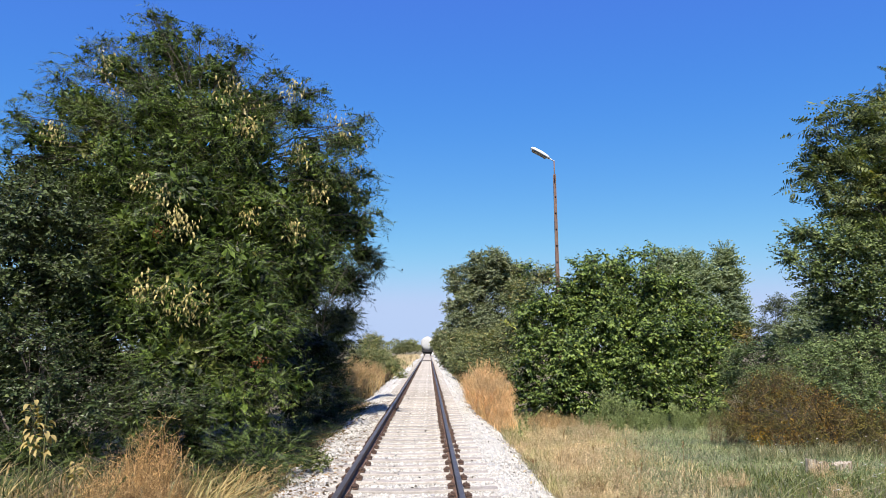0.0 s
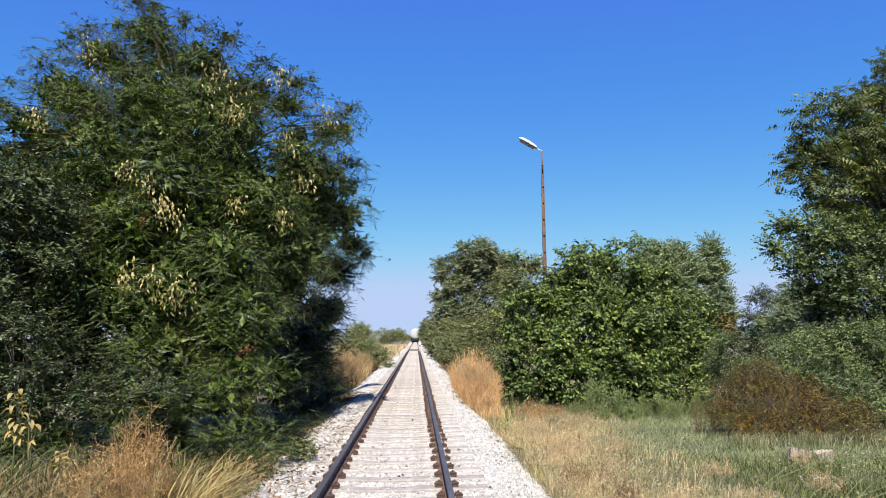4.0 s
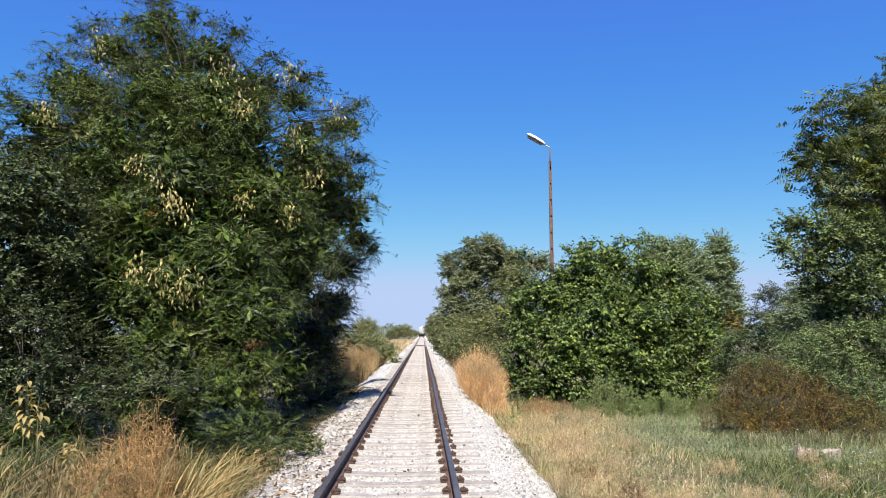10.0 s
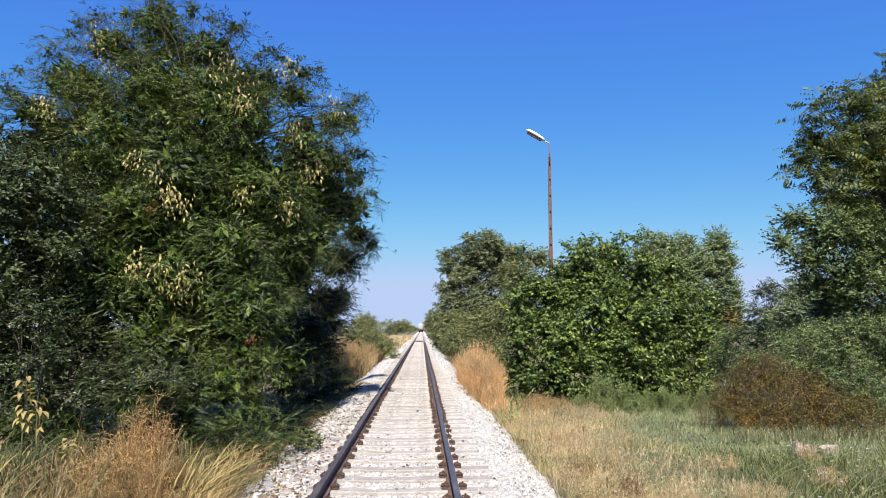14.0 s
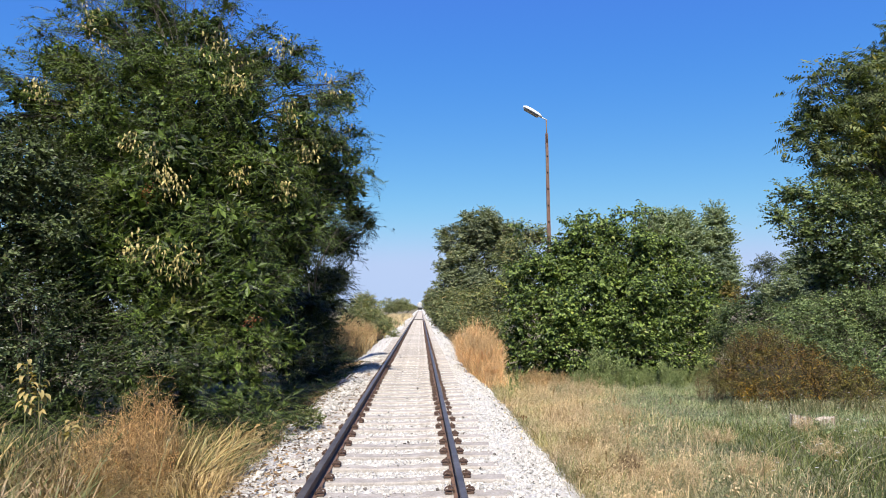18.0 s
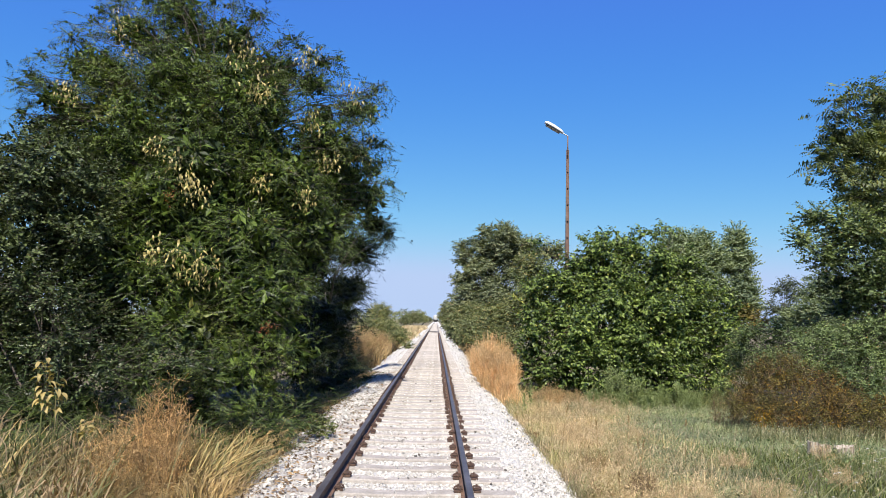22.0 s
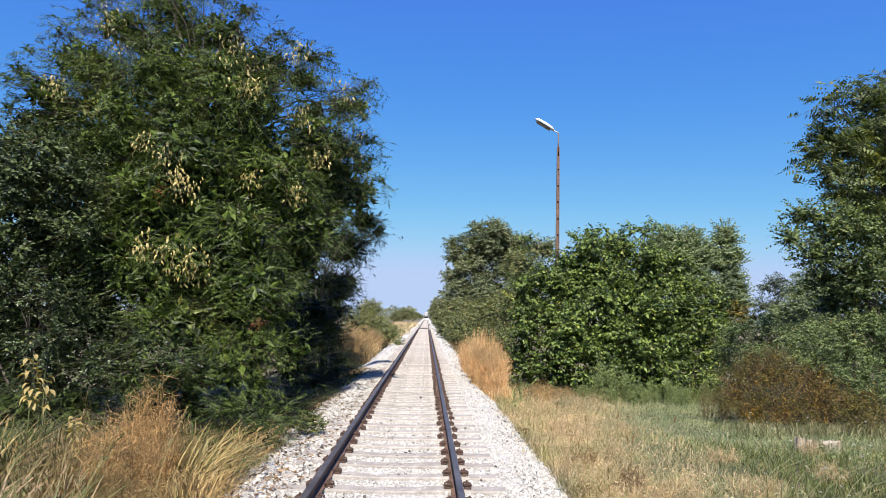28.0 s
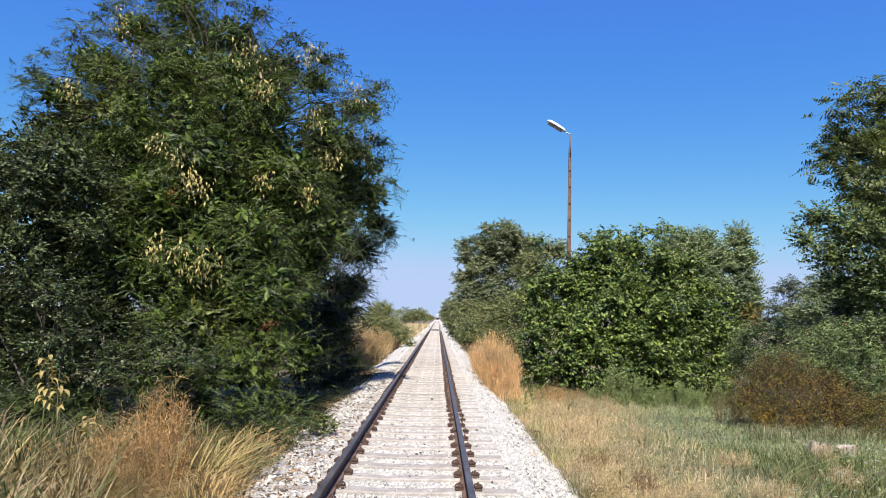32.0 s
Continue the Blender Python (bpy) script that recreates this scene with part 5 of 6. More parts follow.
fluff(16000, patch(4.0, 9.6, 11.4, 20.0, 400, 0.5), 0.0, 0.26, 0.02, LUSH, "lush_grass_tips", "pale grass tips over the cool green meadow")


def white_flowers():
    """Wild carrot: a thin stalk with a flat white head."""
    bm = rod(bmesh.new(), 0.005, 0.003, (0, 0, -0.05), (0.03, 0, 0.42), 5)
    rod(bm, 0.003, 0.002, (0.015, 0, 0.22), (-0.07, 0.02, 0.36), 4)
    stalk = bpy.data.meshes.new("stalk")
    bm.to_mesh(stalk)
    bm.free()
    stalk.materials.append(REED)
    n = 44
    a, q = RNG.random(n) * 2 * math.pi, np.sqrt(RNG.random(n)) * 0.015
    at = np.stack([0.03 + q * np.cos(a), q * np.sin(a), 0.425 - 9 * q * q + RNG.normal(size=n) * 0.002], -1)
    head = mesh_np("flower_head", *scatter(*BROAD, at, RNG.normal(size=(n, 3)) * (1, 1, 0.2), np.tile((0, -0.5, 1.0), (n, 1)), np.full(n, 0.009)), PETAL)
    for _ in range(80):
        y = 7.8 + 7.5 * RNG.random() ** 1.4
        x = 0.42 * y + 0.8 + RNG.random() * 0.30 * y
        t = thing("wild_carrot", (x, y, -0.05), "wild carrot with a small white flower head", "flower", "white meadow flowers", turn=float(RNG.random() * 360))
        child("stalk", stalk, t)
        child("flower_head", head, t)


white_flowers()


def curled_leaf(length, width):
    """One withered leaf: it arches over, folds along its rib, twists and ends in a point."""
    steps = 7
    rise, fall, twist, wave = RNG.uniform(-0.5, 0.4), RNG.uniform(0.8, 2.0), RNG.normal() * 0.9, RNG.random() * 6.3
    x = z = 0.0
    v, f = [], []
    for k in range(steps + 1):
        s = k / steps
        w = width * (math.sin(math.pi * min(1.0, 0.08 + 0.92 * s) ** 0.75) * 0.95 + 0.02)
        turn, fold = twist * s, 0.45 + 0.25 * math.sin(wave + 5 * s)
        for side in (-1, 0, 1):
            across, up = side * w * math.cos(fold), abs(side) * w * math.sin(fold)
            v.append((x - up * math.sin(rise - fall * s) * 0.5, across * math.cos(turn) - up * math.sin(turn), z + across * math.sin(turn) + up * math.cos(turn)))
        x += length / steps * math.cos(rise - fall * s)
        z += length / steps * math.sin(rise - fall * s)
        if k:
            for j in (0, 1):
                f.append((3 * k - 3 + j, 3 * k - 2 + j, 3 * k + 1 + j, 3 * k + j))
    return np.array(v), f


def yellow_plant(x, y, height, n, low=0.66):
    """A tall weed whose big drooping leaves have turned yellow."""
    t = thing("yellowing_weed", (x, y, -0.05), "tall weed with big drooping yellow leaves", "plant", "yellowing weeds")
    lean = RNG.normal(size=2) * 0.05
    child("stem", mesh_np("stem", *tube([(0, 0, 0), (lean[0], lean[1], height * 0.5), (lean[0] * 0.6, 0.03, height)], [0.011, 0.009, 0.003], 6), REED), t)
    for k in range(n):
        s = k / n
        z = height * (low + (1 - low) * s) + RNG.normal() * 0.025
        a = k * 2.4 + RNG.normal() * 0.5
        v, f = curled_leaf(RNG.uniform(0.1, 0.19) * (1.0 - 0.35 * s), RNG.uniform(0.024, 0.042))
        c, q = math.cos(a), math.sin(a)
        far = RNG.uniform(0.01, 0.07)
        at = np.array((lean[0] * 0.8 + c * far, lean[1] * 0.5 + 0.01 + q * far, z))
        child("leaf", mesh_np("leaf", np.stack([v[:, 0] * c - v[:, 1] * q, v[:, 0] * q + v[:, 1] * c, v[:, 2]], -1) + at, f, GOLD_LEAF, True), t)


blades(420, patch(-5.6, -2.4, 7.7, 9.3, 60, 0.14), 0.9, 0.55, 0.005, REED, "tall_green_blades", "long green and straw-coloured grass blades on the bank")
yellow_plant(-4.28, 8.7, 1.66, 32)
yellow_plant(-4.19, 8.78, 1.5, 16)
yellow_plant(-3.66, 8.5, 0.95, 13)
yellow_plant(-5.1, 8.9, 1.15, 6)

weed = tree("ballast_weed", "small bushy green weed growing through the ballast", "weed", (-1.36, 11.4), [
    (-1.42, 11.40, 0.16, 0.20), (-1.26, 11.35, 0.14, 0.17), (-1.34, 11.55, 0.20, 0.17), (-1.52, 11.50, 0.10, 0.14),
], RANK, LANCE, 0.055, 900, 0.16, 9, stems=True, solid=0.6, lift=0.8, droop=0.1)
weed.location.z = 0.28
clump_of_grass(300, 4, (-1.9, 10.3, 0.1, 0.1), 0.22, 0.9, 0.006, REED, "ballast_weed", "small green weed at the ballast edge").location.z = 0.2
for x, y, h in ((2.9, 18.6, 0.9), (5.85, 18.6, 1.15), (5.1, 18.8, 0.7), (6.1, 18.9, 0.8), (2.6, 17.5, 0.5)):
    t = thing("upright_weed", (x, y, -0.05), "upright leafy green weed in the meadow", "weed", "upright weeds")
    child("stem", mesh_np("stem", *tube([(0, 0, 0), (0.02, 0, h * 0.5), (0, 0.02, h)], [0.007, 0.006, 0.003], 5), REED), t)
    s = RNG.random((90, 1))
    p = s * (0, 0, h) + RNG.normal(size=(90, 3)) * 0.015
    child("foliage", mesh_np("foliage", *scatter(*LANCE, p, RNG.normal(size=p.shape) * (1, 1, 0.3) + (0, 0, 0.8), RNG.normal(size=p.shape) + (0, 0, 1), 0.095 * (1.15 - 0.7 * s[:, 0])), PALE_WEED), t, kind="stuff")
tree("pale_weed", "pale grey-green weeds at the foot of the mulberry bush", "weeds", (6.6, 20.1), [
    (5.41, 19.60, 0.51, 0.23), (5.61, 19.20, 0.37, 0.17), (5.27, 20.00, 0.67, 0.21), (7.01, 19.50, 0.29, 0.16), (8.35, 19.50, 0.58, 0.20),
], PALE_WEED, LANCE, 0.07, 420, 0.45, 9, stems=True, solid=0.3, lift=1.6, droop=0.0)


for x, y, h, r in ((4.75, 19.6, 0.55, 0.22), (5.2, 19.8, 0.8, 0.24), (5.55, 19.7, 1.0, 0.26), (5.95, 19.9, 0.85, 0.24), (6.35, 19.6, 0.55, 0.24), (6.75, 19.8, 0.6, 0.26),
                   (7.15, 19.6, 0.75, 0.26), (7.6, 19.9, 0.6, 0.26), (8.05, 19.5, 0.65, 0.26), (5.4, 19.2, 0.5, 0.2), (6.1, 19.2, 0.4, 0.22), (7.3, 19.1, 0.4, 0.22)):
    weed_bush("leafy_weed", "fine-leaved pale green weed at the foot of the mulberry bush", "weed", x, y, -0.06, h, r, 22, 16, PALE_WEED, 0.12, 0.4, 0.4, 4, 0.034, 0.004, "pale weeds")
for x, y, h in ((3.25, 19.3, 0.5), (3.6, 19.6, 0.62), (3.95, 19.5, 0.45), (4.3, 19.7, 0.4), (8.4, 18.6, 0.75), (8.75, 18.9, 0.7)):
    weed_bush("brown_weed", "dry reddish-brown weed at the foot of the mulberry bush", "weed", x, y, -0.06, h, 0.24, 26, 14, RUSSET, 0.12, 0.45, 0.4, 2, 0.03, 0.005, "brown weeds")


blades(4000, patch(2.2, 9.0, -9.0, 7.0, 260, 0.25), 0.28, 0.8, 0.009, HAY, "near_verge_grass", "dry grass on the verge beside the track")
blades(4000, patch(-9.0, -2.2, -9.0, 5.8, 260, 0.25), 0.5, 0.8, 0.009, REED, "near_tall_grass", "rough tall grass on the bank beside the track")


def distant_wood():
    """Low woods all round the edge of the plain."""
    n = 32000
    a = np.concatenate([RNG.uniform(0.9, 2.1, 28000), RNG.uniform(2.1, 7.18, 4000)])
    size = np.concatenate([np.full(28000, 0.95), np.full(4000, 5.0)])
    r = 330 + 60 * RNG.random(n)
    tall = np.array([6.0 + 4.0 * noise.noise((math.cos(w) * 14, math.sin(w) * 14, 2.0)) + 2.0 * noise.noise((math.cos(w) * 60, math.sin(w) * 60, 2.0)) for w in a])
    p = np.stack([np.cos(a) * r, np.sin(a) * r, tall * RNG.random(n) ** 0.7], -1)
    keep = (np.abs(p[:, 0]) > 5) | (p[:, 1] < 0)
    p, size = p[keep], size[keep]
    me = mesh_np("distant_wood", *scatter(*LANCE, p, RNG.normal(size=p.shape), RNG.normal(size=p.shape), size), FAR_LEAF)
    tagged(new("distant_wood", me), "low dark green woods on the horizon", "woods", kind="stuff")


distant_wood()


# ---------------------------------------------------------------- lamp post
def lamp_post():
    t = thing("lamp_post", (5.37, 27.0, 0.0), "tall brown steel lamp post with white street light head", "lamp post")
    h = 9.42
    bm = bmesh.new()
    for s in (-1, 1):
        for (za, wa), (zb, wb) in (((-0.3, 0.09), (h * 0.94, 0.05)),):
            vs = [bm.verts.new((s * (w - d), y, z)) for z, w in ((za, wa), (zb, wb)) for d, y in ((0, -w * 0.7), (0.028, -w * 0.7), (0.028, w * 0.7), (0, w * 0.7))]
            for i in range(4):
                j = (i + 1) % 4
                bm.faces.new((vs[i], vs[j], vs[4 + j], vs[4 + i]))
            bm.faces.new(vs[4:])
    bmesh.ops.recalc_face_normals(bm, faces=bm.faces)
    part("column", bm, POLE_STEEL, t)
    for i in range(13):
        z = 0.5 + i * 0.64
        w = 0.09 - 0.042 * z / (h * 0.93)
        part("batten", box(bmesh.new(), (2 * w - 0.05, w * 1.2, 0.34), (0, 0.0, z)), POLE_STEEL, t)
    part("web", box(bmesh.new(), (0.07, 0.008, h * 0.92), (0, 0.02, h * 0.45)), POLE_STEEL, t, "steel web behind the slots")
    part("upper_pole", rod(bmesh.new(), 0.026, 0.024, (0, 0, h * 0.91), (0, 0, h + 0.02)), POLE_STEEL, t, smooth=True)
    part("cap", box(bmesh.new(), (0.1, 0.075, 0.02), (0, 0, h * 0.942), 0.004), POLE_STEEL, t)
    part("arm", rod(bmesh.new(), 0.024, 0.022, (0.02, 0, h), (-0.28, 0, h + 0.16), 10), LAMP_SHELL, t, smooth=True)
    head = pose(-0.18, 0, h + 0.11, 0, 30, 0)
    bm = bmesh.new()
    rings = ((0.0, 0.055, 0.055), (-0.13, 0.12, 0.10), (-0.45, 0.17, 0.12), (-0.72, 0.15, 0.11), (-0.84, 0.07, 0.05))
    loops = []
    for x, w, d in rings:
        loops.append([bm.verts.new((x, w * math.cos(a), d * max(math.sin(a), -0.25))) for a in [2 * math.pi * k / 14 for k in range(14)]])
    for a, b in zip(loops, loops[1:]):
        for k in range(14):
            bm.faces.new((a[k], a[(k + 1) % 14], b[(k + 1) % 14], b[k]))
    bm.faces.new(loops[0])
    bm.faces.new(loops[-1][::-1])
    bmesh.ops.recalc_face_normals(bm, faces=bm.faces)
    shell = part("lamp_head", bm, LAMP_SHELL, t, "white street light head", smooth=True)
    shell.matrix_basis = head
    part("lens", box(bmesh.new(), (0.62, 0.28, 0.06), (-0.44, 0, -0.045), 0.02), LAMP_GLASS, shell)


lamp_post()


# ---------------------------------------------------------------- the train
def tank_wagon():
    t = thing("tank_wagon", (TRACK_X, 165, RAIL_TOP_Z), "white tank wagon with black underframe ending the train", "railway wagon")
    length, r, axis = 12.0, 1.52, 2.78
    prof = [(0.0, 0.0), (0.02, 0.5), (0.06, 0.95), (0.13, 1.22), (0.24, 1.38), (0.42, r)]
    prof = prof + [(length - a, b) for a, b in reversed(prof)]
    bm = bmesh.new()
    rings = [[bm.verts.new((max(b, 0.02) * math.cos(w), a, axis + max(b, 0.02) * math.sin(w))) for w in [2 * math.pi * k / 40 for k in range(40)]] for a, b in prof]
    for a, b in zip(rings, rings[1:]):
        for k in range(40):
            bm.faces.new((a[k], a[(k + 1) % 40], b[(k + 1) % 40], b[k]))
    bm.faces.new(rings[0])
    bm.faces.new(rings[-1])
    bmesh.ops.recalc_face_normals(bm, faces=bm.faces)
    part("tank", bm, TANK_PAINT, t, "white painted tank barrel", smooth=True)
    part("dome", rod(bmesh.new(), 0.4, 0.36, (0, length / 2, axis + r - 0.1), (0, length / 2, axis + r + 0.18), 20), TANK_PAINT, t)
    bm = box(bmesh.new(), (2.5, 0.25, 0.42), (0, -0.35, 1.05), 0.02)
    part("headstock", bm, BLACK_STEEL, t)
    for x in (-0.95, 0.95):
        part("sole_bar", box(bmesh.new(), (0.16, length + 0.4, 0.3), (x, length / 2, 1.05), 0.01), BLACK_STEEL, t)
    for y in (0.9, length - 0.9):
        part("saddle", box(bmesh.new(), (2.5, 0.35, 0.75), (0, y, 1.48), 0.03), BLACK_STEEL, t)
    for x in (-0.875, 0.875):
        b = part("buffer", rod(bmesh.new(), 0.11, 0.11, (x, -0.95, 1.06), (x, -0.45, 1.06)), BLACK_STEEL, t)
        part("buffer_head", rod(bmesh.new(), 0.23, 0.25, (x, -1.0, 1.06), (x, -0.94, 1.06), 20), BLACK_STEEL, b)
    part("coupling", box(bmesh.new(), (0.12, 0.5, 0.3), (0, -0.6, 0.95), 0.03), BLACK_STEEL, t)
    for x in (-1.1, 1.1):
        part("grab_post", rod(bmesh.new(), 0.03, 0.03, (x, -0.4, 1.2), (x, -0.4, 2.3), 8), BLACK_STEEL, t)
    part("end_platform", box(bmesh.new(), (2.5, 0.5, 0.06), (0, -0.1, 1.3)), BLACK_STEEL, t)
    for y in (1.6, 3.4, length - 3.4, length - 1.6):
        bm = rod(bmesh.new(), 0.08, 0.08, (-0.95, 0, 0), (0.95, 0, 0))
        for x in (-0.75, 0.75):
            rod(bm, 0.46, 0.46, (x - 0.06, 0, 0), (x + 0.06, 0, 0), 28)
            rod(bm, 0.50, 0.50, (x + (0.06 if x < 0 else -0.1), 0, 0), (x + (0.1 if x < 0 else -0.06), 0, 0), 28)
        w = part("wheelset", bm, BLACK_STEEL, t)
        w.location = (0, y, 0.46)
    for y in (2.5, length - 2.5):
        for x in (-1.0, 1.0):
            part("bogie_frame", box(bmesh.new(), (0.14, 2.4, 0.36), (x, y, 0.52), 0.04), BLACK_STEEL, t)
        part("bolster", box(bmesh.new(), (2.2, 0.5, 0.4), (0, y, 0.72), 0.04), BLACK_STEEL, t)
    return t


wagon = tank_wagon()


rusty_twigs()


def locust_details():
    """Sprays of withered red leaves in the locust tree."""
    b = np.array(locust.matrix_basis.translation)
    n = 60
    for q in ((-2.44, 12.05, 2.0), (-4.6, 13.2, 4.4)):
        p = np.array(q) - b + RNG.normal(size=(n, 3)) * (0.07, 0.05, 0.07)
        child("withered_spray", mesh_np("withered_spray", *scatter(*LANCE, p, RNG.normal(size=p.shape), RNG.normal(size=p.shape) + (0, -1, 0.5), RNG.uniform(0.03, 0.06, n)), RED_LEAF), locust, "withered reddish leaves", "stuff")


locust_details()


def yellow_spray():
    """One twig of the mulberry whose leaves have turned pale yellow."""
    b = np.array(mulberry.matrix_basis.translation)
    n = 26
    s = RNG.random((n, 1))
    p = np.array((2.68, 21.7, 3.06)) + s * (0.36, 0, -0.26) - b + RNG.normal(size=(n, 3)) * 0.035
    child("yellow_spray", mesh_np("yellow_spray", *scatter(*BROAD, p, RNG.normal(size=p.shape) + (0, -0.3, -0.6), RNG.normal(size=p.shape) * 0.5 + (0, -1, 0.6), RNG.uniform(0.06, 0.1, n)), YELLOW_LEAF), mulberry, "pale yellow leaves", "stuff")


yellow_spray()
for x, y in ((7.25, 16.3), (7.0, 16.6), (7.6, 16.2)):
    weed_bush("grey_weed", "thin grey dead weed beside the rusty bush", "weed", x, y, -0.06, 0.8, 0.2, 22, 12, DEAD_TWIG, 0.1, 0.5, 0.3, 0, 0.02, 0.004, "grey weeds")


# ---------------------------------------------------------------- stump by the rusty bush
def stump():
    """A low split stump: two broken halves of weathered wood with cracks up the grain."""
    t = thing("tree_stump", (7.28, 12.45, -0.02), "low split tree stump of pale weathered wood in the grass", "stump", turn=8)
    for cx, cy, rx, ry, h in ((-0.19, 0.05, 0.19, 0.15, 0.28), (0.22, -0.03, 0.16, 0.16, 0.23)):
        n = 34
        a = np.arange(n) / n * 2 * math.pi
        groove = 1 + 0.045 * RNG.normal(size=n)
        groove[[3, 4, 13, 21, 22, 28]] -= (0.1, 0.16, 0.2, 0.14, 0.2, 0.14)
        top = h * (0.88 + 0.13 * np.sin(a + cx * 9) + 0.035 * RNG.normal(size=n))
        rings = []
        for k, (s, z) in enumerate(((1.12, None), (1.02, 0.45), (1.0, 1.0), (0.8, 0.93), (0.3, 0.8))):
            zz = np.zeros(n) if z is None else top * z
            rings.append(np.stack([cx + np.cos(a) * rx * s * groove, cy + np.sin(a) * ry * s * groove, zz], -1))
        v = np.concatenate(rings)
        f = [(r * n + k, r * n + (k + 1) % n, (r + 1) * n + (k + 1) % n, (r + 1) * n + k) for r in range(4) for k in range(n)]
        child("split_half", mesh_np("split_half", v, f, OLD_WOOD), t)


stump()
for x, y in ((6.85, 12.3), (7.2, 12.25), (7.65, 12.2), (7.3, 12.1), (7.25, 12.3)):
    clump_of_grass(150, 3, (x, y, 0.12, 0.08), 0.3, 0.8, 0.004, MEADOW, "grass_tuft", "tuft of meadow grass in front of the stump")


# ---------------------------------------------------------------- sleepers, clips and ballast stones
def sleepers():
    def shape():
        bm = bmesh.new()
        prof = [(-1.28, 0.14, 0.0), (-1.24, 0.15, 0.0), (-0.45, 0.145, 0.0), (-0.25, 0.125, -0.012), (0.25, 0.125, -0.012), (0.45, 0.145, 0.0), (1.24, 0.15, 0.0), (1.28, 0.14, 0.0)]
        rings = [[bm.verts.new(p) for p in ((x, -w, -0.2), (x, -w * 0.82, z - 0.015), (x, -w * 0.74, z), (x, w * 0.74, z), (x, w * 0.82, z - 0.015), (x, w, -0.2))] for x, w, z in prof]
        for a, b in zip(rings, rings[1:]):
            for k in range(5):
                bm.faces.new((a[k], b[k], b[k + 1], a[k + 1]))
        bm.faces.new(rings[0])
        bm.faces.new(rings[-1][::-1])
        bmesh.ops.recalc_face_normals(bm, faces=bm.faces)
        return bm
    me = bpy.data.meshes.new("sleeper")
    shape().to_mesh(me)
    me.materials.append(CONCRETE)
    # a spring clip: a bent rod over a shoulder, with a bolt and nut
    loop = [(0.048, -0.05, 0.03), (0.035, -0.058, 0.05), (0.0, -0.06, 0.055), (-0.035, -0.045, 0.04), (-0.045, 0.0, 0.03), (-0.035, 0.045, 0.04), (0.0, 0.06, 0.055), (0.035, 0.058, 0.05), (0.048, 0.05, 0.03)]
    bend = tube(loop, [0.011] * len(loop), 5)
    bm = bmesh.new()
    vs = [bm.verts.new(p) for p in bend[0]]
    for f in bend[1]:
        bm.faces.new([vs[k] for k in f])
    box(bm, (0.075, 0.1, 0.03), (-0.005, 0, 0.012), 0.006)
    rod(bm, 0.02, 0.02, (0.005, 0, 0.025), (0.005, 0, 0.06), 6)
    rod(bm, 0.01, 0.01, (0.005, 0, 0.06), (0.005, 0, 0.085), 6)
    clip = bpy.data.meshes.new("rail_clip")
    bm.to_mesh(clip)
    bm.free()
    clip.materials.append(CLIP_IRON)
    first = -6
    for k in range(first, 280):
        s = child("sleeper", me, track)
        s.location = (RNG.normal() * 0.01, k * SLEEPER_STEP + 0.2, SLEEPER_TOP)
        s.rotation_euler = (RNG.normal() * 0.01, RNG.normal() * 0.004, RNG.normal() * 0.006)
        if 8 <= k < 80:
            for x in (-0.753, 0.753):
                for side in (-1, 1):
                    c = child("rail_clip", clip, s)
                    c.location = (x + side * 0.105, 0, 0.004)
                    c.rotation_euler = (0, 0, math.pi if side > 0 else 0)
    pieces = []
    sv = np.array([v.co for v in me.vertices])
    me.calc_loop_triangles()
    st = np.array([t.vertices[:] for t in me.loop_triangles])
    at = np.array([(0, k * SLEEPER_STEP + 0.2, SLEEPER_TOP) for k in range(280, 560)])
    child("far_sleepers", mesh_np("far_sleepers", *scatter(sv, st, at, np.tile((1.0, 0, 0), (len(at), 1)), np.tile((0, 0, 1.0), (len(at), 1)), np.ones(len(at))), CONCRETE), track, kind="stuff")
    cv = np.array([v.co for v in clip.vertices])
    clip.calc_loop_triangles()
    ct = np.array([t.vertices[:] for t in clip.loop_triangles])
    at = np.array([(x, k * SLEEPER_STEP + 0.2, SLEEPER_TOP) for k in range(80, 150) for x in (-0.858, -0.648, 0.648, 0.858)])
    child("far_clips", mesh_np("far_clips", *scatter(cv, ct, at, np.tile((1.0, 0, 0), (len(at), 1)), np.tile((0, 0, 1.0), (len(at), 1)), np.ones(len(at))), CLIP_IRON), track, kind="stuff")


sleepers()


def crossing():
    """A dark strip of flat boards between the rails, far down the line."""
    t = thing("dark_track_boards", (TRACK_X, 104.0, SLEEPER_TOP), "dark flat boards laid between the rails", "crossing")
    for k in range(9):
        part("board", box(bmesh.new(), (1.3, 0.62, 0.1), (0, k * 0.65, 0.05), 0.01), DARK_BOARD, t)


crossing()


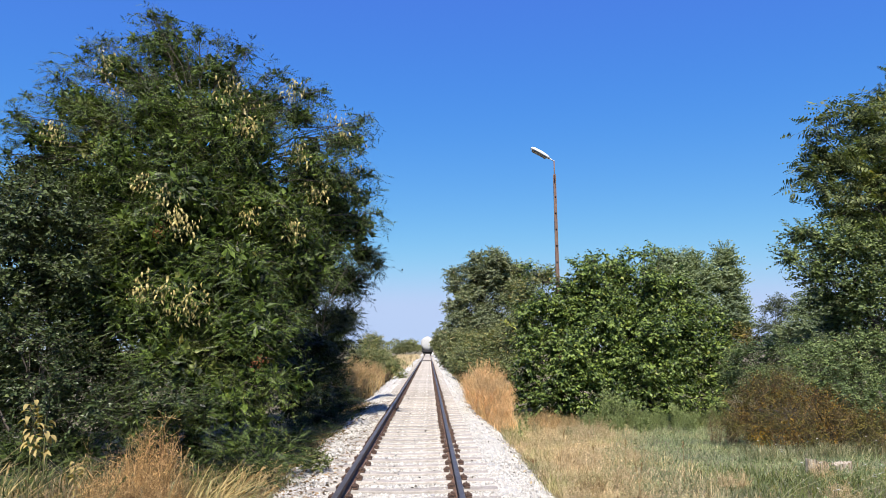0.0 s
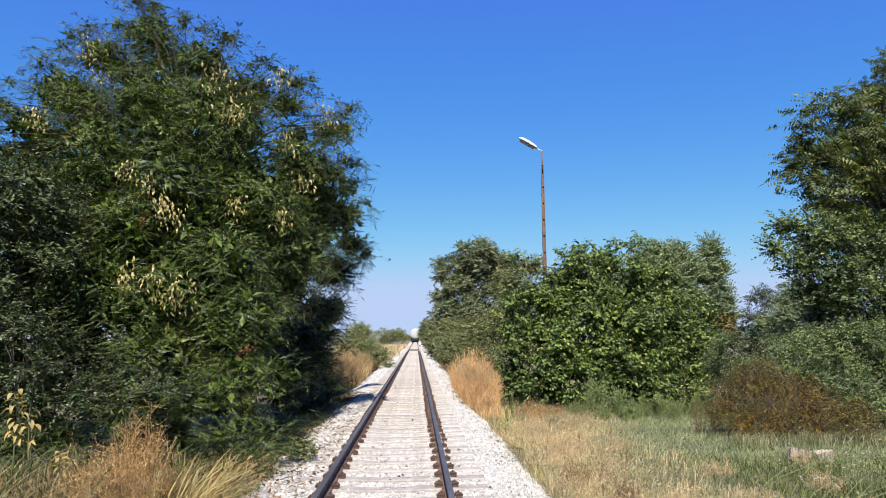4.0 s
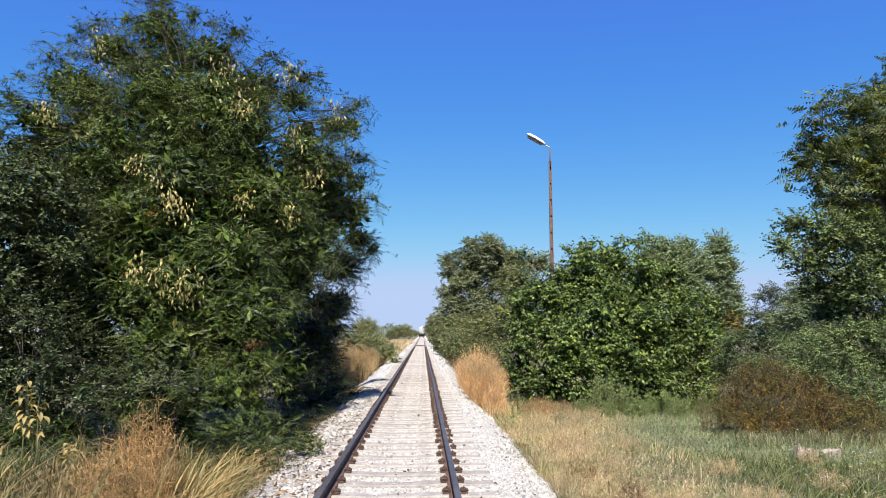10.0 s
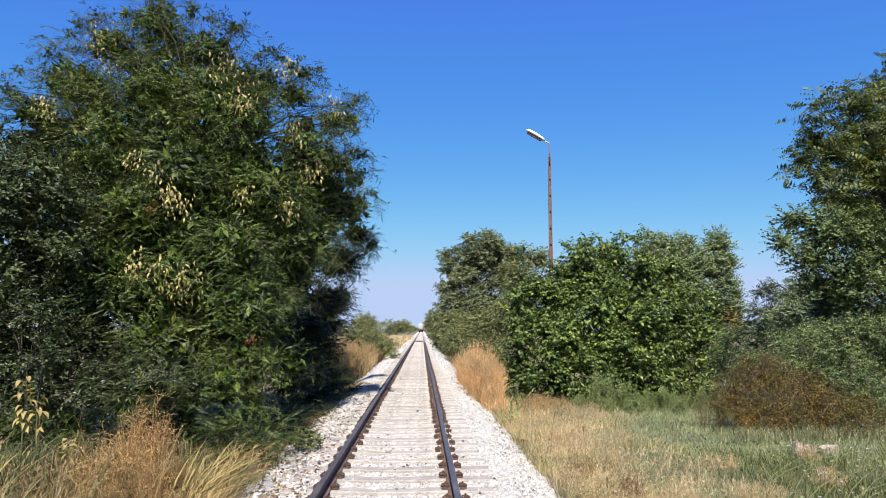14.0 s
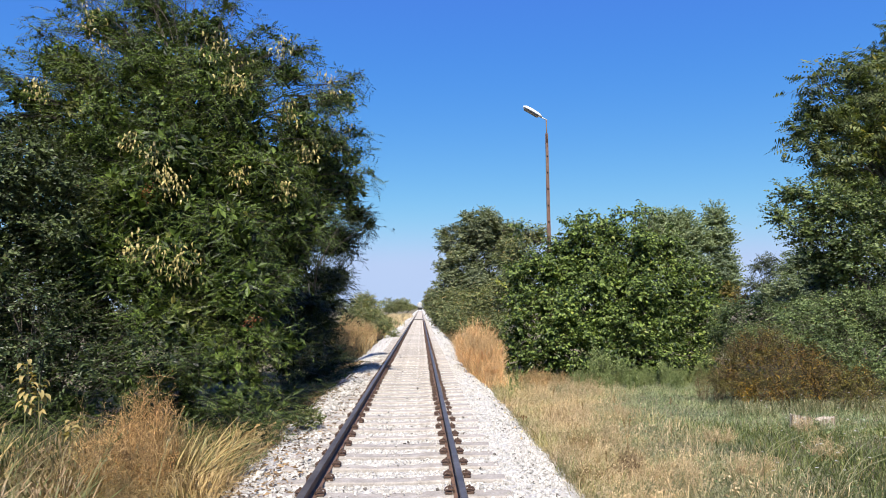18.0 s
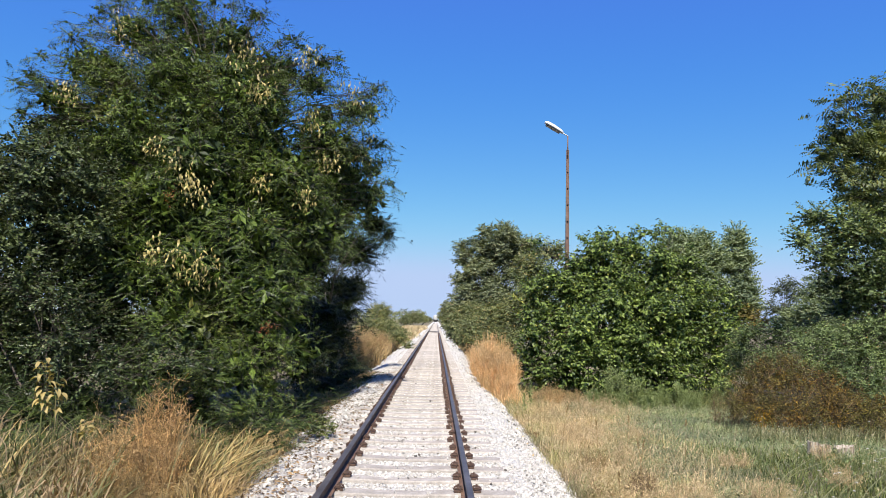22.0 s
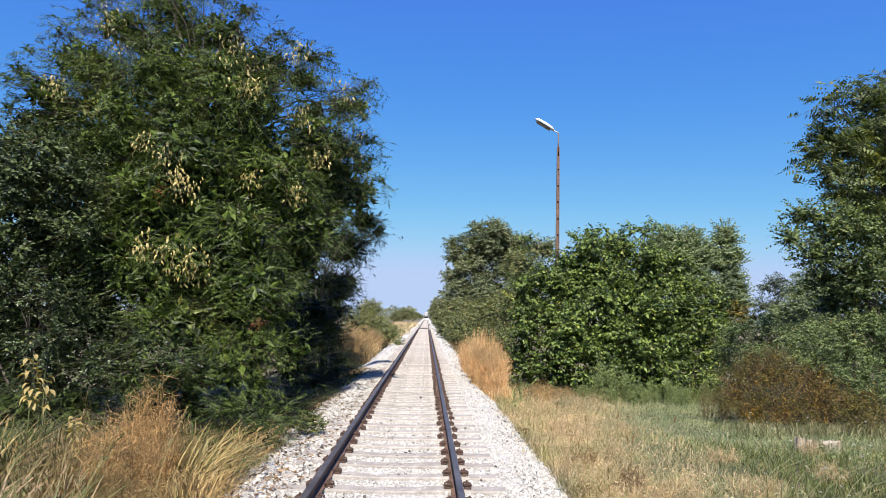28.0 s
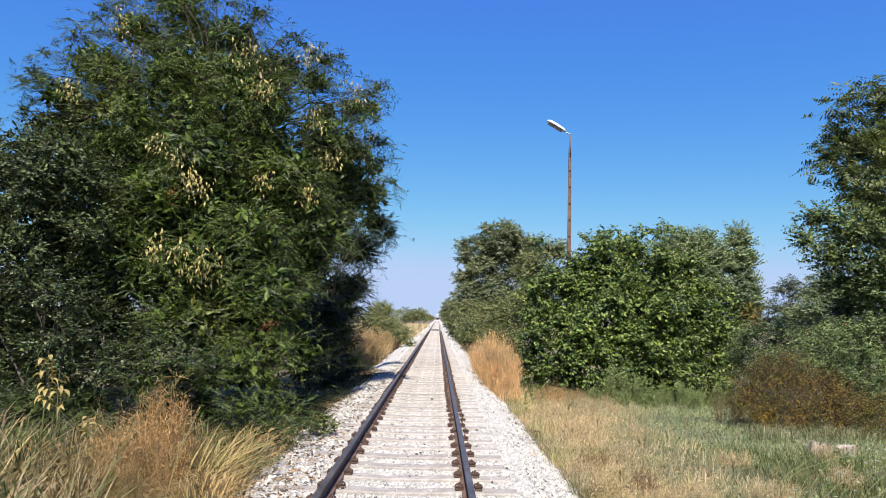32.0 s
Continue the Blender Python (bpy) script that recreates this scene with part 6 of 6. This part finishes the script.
def stones():
    bm = bmesh.new()
    bmesh.ops.create_icosphere(bm, subdivisions=1, radius=0.5)
    shapes = []
    tri = np.array([[v.index for v in f.verts] for f in bm.faces])
    raw = np.array([v.co for v in bm.verts])
    bm.free()
    for _ in range(8):
        v = raw * RNG.uniform(0.6, 1.25, 3) + RNG.normal(size=raw.shape) * 0.12
        shapes.append(v)

    rough = np.array([(1, 0, 0), (-1, 0, 0), (0, 1, 0), (0, -1, 0), (0, 0, 1), (0, 0, -1)]) * 0.55
    facets = np.array([(0, 2, 4), (2, 1, 4), (1, 3, 4), (3, 0, 4), (2, 0, 5), (1, 2, 5), (3, 1, 5), (0, 3, 5)])
    blunt = [rough * RNG.uniform(0.6, 1.2, 3) + RNG.normal(size=rough.shape) * 0.14 for _ in range(8)]

    def spots(n, y0, y1):
        x = RNG.uniform(-2.25, 2.25, n)
        y = y0 + (y1 - y0) * RNG.random(n)
        k = (y - 0.2) / SLEEPER_STEP
        off = np.abs(k - np.round(k)) * SLEEPER_STEP
        onsleeper = (off < 0.115) & (np.abs(x) < 1.28)
        rail = (np.abs(np.abs(x) - 0.753) < 0.10)
        keep = (~onsleeper | (RNG.random(n) < 0.05)) & ~rail
        x, y, on = x[keep], y[keep], onsleeper[keep]
        z = np.where(on, SLEEPER_TOP + 0.005, bed_height(x) - 0.008 + 0.01 * RNG.random(len(x)))
        return np.stack([x, y, z], -1)

    for a, b, n, s in ((-9.0, 5.5, 2500, 0.08), (5.5, 8.8, 10500, 0.04), (8.8, 12.0, 11500, 0.041), (12.0, 24.0, 16000, 0.05), (24.0, 48.0, 8000, 0.065), (48.0, 110.0, 4000, 0.10)):
        pts = spots(n, a, b)
        pieces = []
        kinds = RNG.integers(0, 8, len(pts))
        for k in range(8):
            p = pts[kinds == k]
            pieces.append(scatter(*(blunt[k], facets), p, unit(RNG.normal(size=(len(p), 3))), unit(RNG.normal(size=(len(p), 3))), s * RNG.uniform(0.6, 1.25, len(p))))
        child("loose_stones", mesh_np("loose_stones", *joined(pieces), STONE), bed, "crushed white limestone", "stuff")
        odd = spots(n // 260, a, b) + (0, 0, 0.015)
        child("dark_stones", mesh_np("dark_stones", *scatter(shapes[0], tri, odd, unit(RNG.normal(size=odd.shape)), unit(RNG.normal(size=odd.shape)), s * RNG.uniform(0.7, 1.3, len(odd))), DARK_STONE),
              bed, "scattered dark grey stones", "stuff")
    n = 4200
    y = RNG.uniform(6.0, 30.0, n)
    x = -1.5 + 0.6 * RNG.random(n) ** 1.3
    patchy = np.array([noise.noise((a * 2.5, b * 0.9, 4.0)) for a, b in zip(x, y)])
    over = np.stack([x, y, np.full(n, SLEEPER_TOP + 0.008)], -1)[patchy > np.where(y < 13.0, 0.2, -0.12)]
    child("loose_stones", mesh_np("loose_stones", *scatter(blunt[2], facets, over, unit(RNG.normal(size=over.shape)), unit(RNG.normal(size=over.shape)), 0.05 * RNG.uniform(0.6, 1.3, len(over))), STONE),
          bed, "limestone spilled over the sleeper ends", "stuff")
    n = 5200
    x = -2.25 + 1.25 * RNG.random(n) ** 1.4
    litter = np.stack([x, 6.5 + 19.5 * RNG.random(n) ** 1.4, bed_height(x) + 0.03], -1)
    child("leaf_litter", mesh_np("leaf_litter", *scatter(*LANCE, litter, RNG.normal(size=(n, 3)) * (1, 1, 0.3), RNG.normal(size=(n, 3)) * 0.4 + (0, 0, 1), RNG.uniform(0.03, 0.09, n)), DEAD_TWIG), bed, "dry brown leaf and twig litter", "stuff")
    meshes = [mesh_np("stone", v, tri, STONE_PIECE) for v in shapes]
    for p in spots(430, 6.2, 8.2)[:300]:
        o = child("stone", meshes[int(RNG.integers(0, 8))], bed)
        o.location = p + (0, 0, 0.012)
        o.rotation_euler = RNG.random(3) * 6
        o.scale = [float(RNG.uniform(0.038, 0.06))] * 3


stones()


def motions():
    walk(wagon, [(t, pose(TRACK_X, y, RAIL_TOP_Z)) for t, y in ((0.0, 164.0), (8.0, 254.0), (16.0, 343.0), (24.0, 430.0), (32.0, 512.0))])


motions()
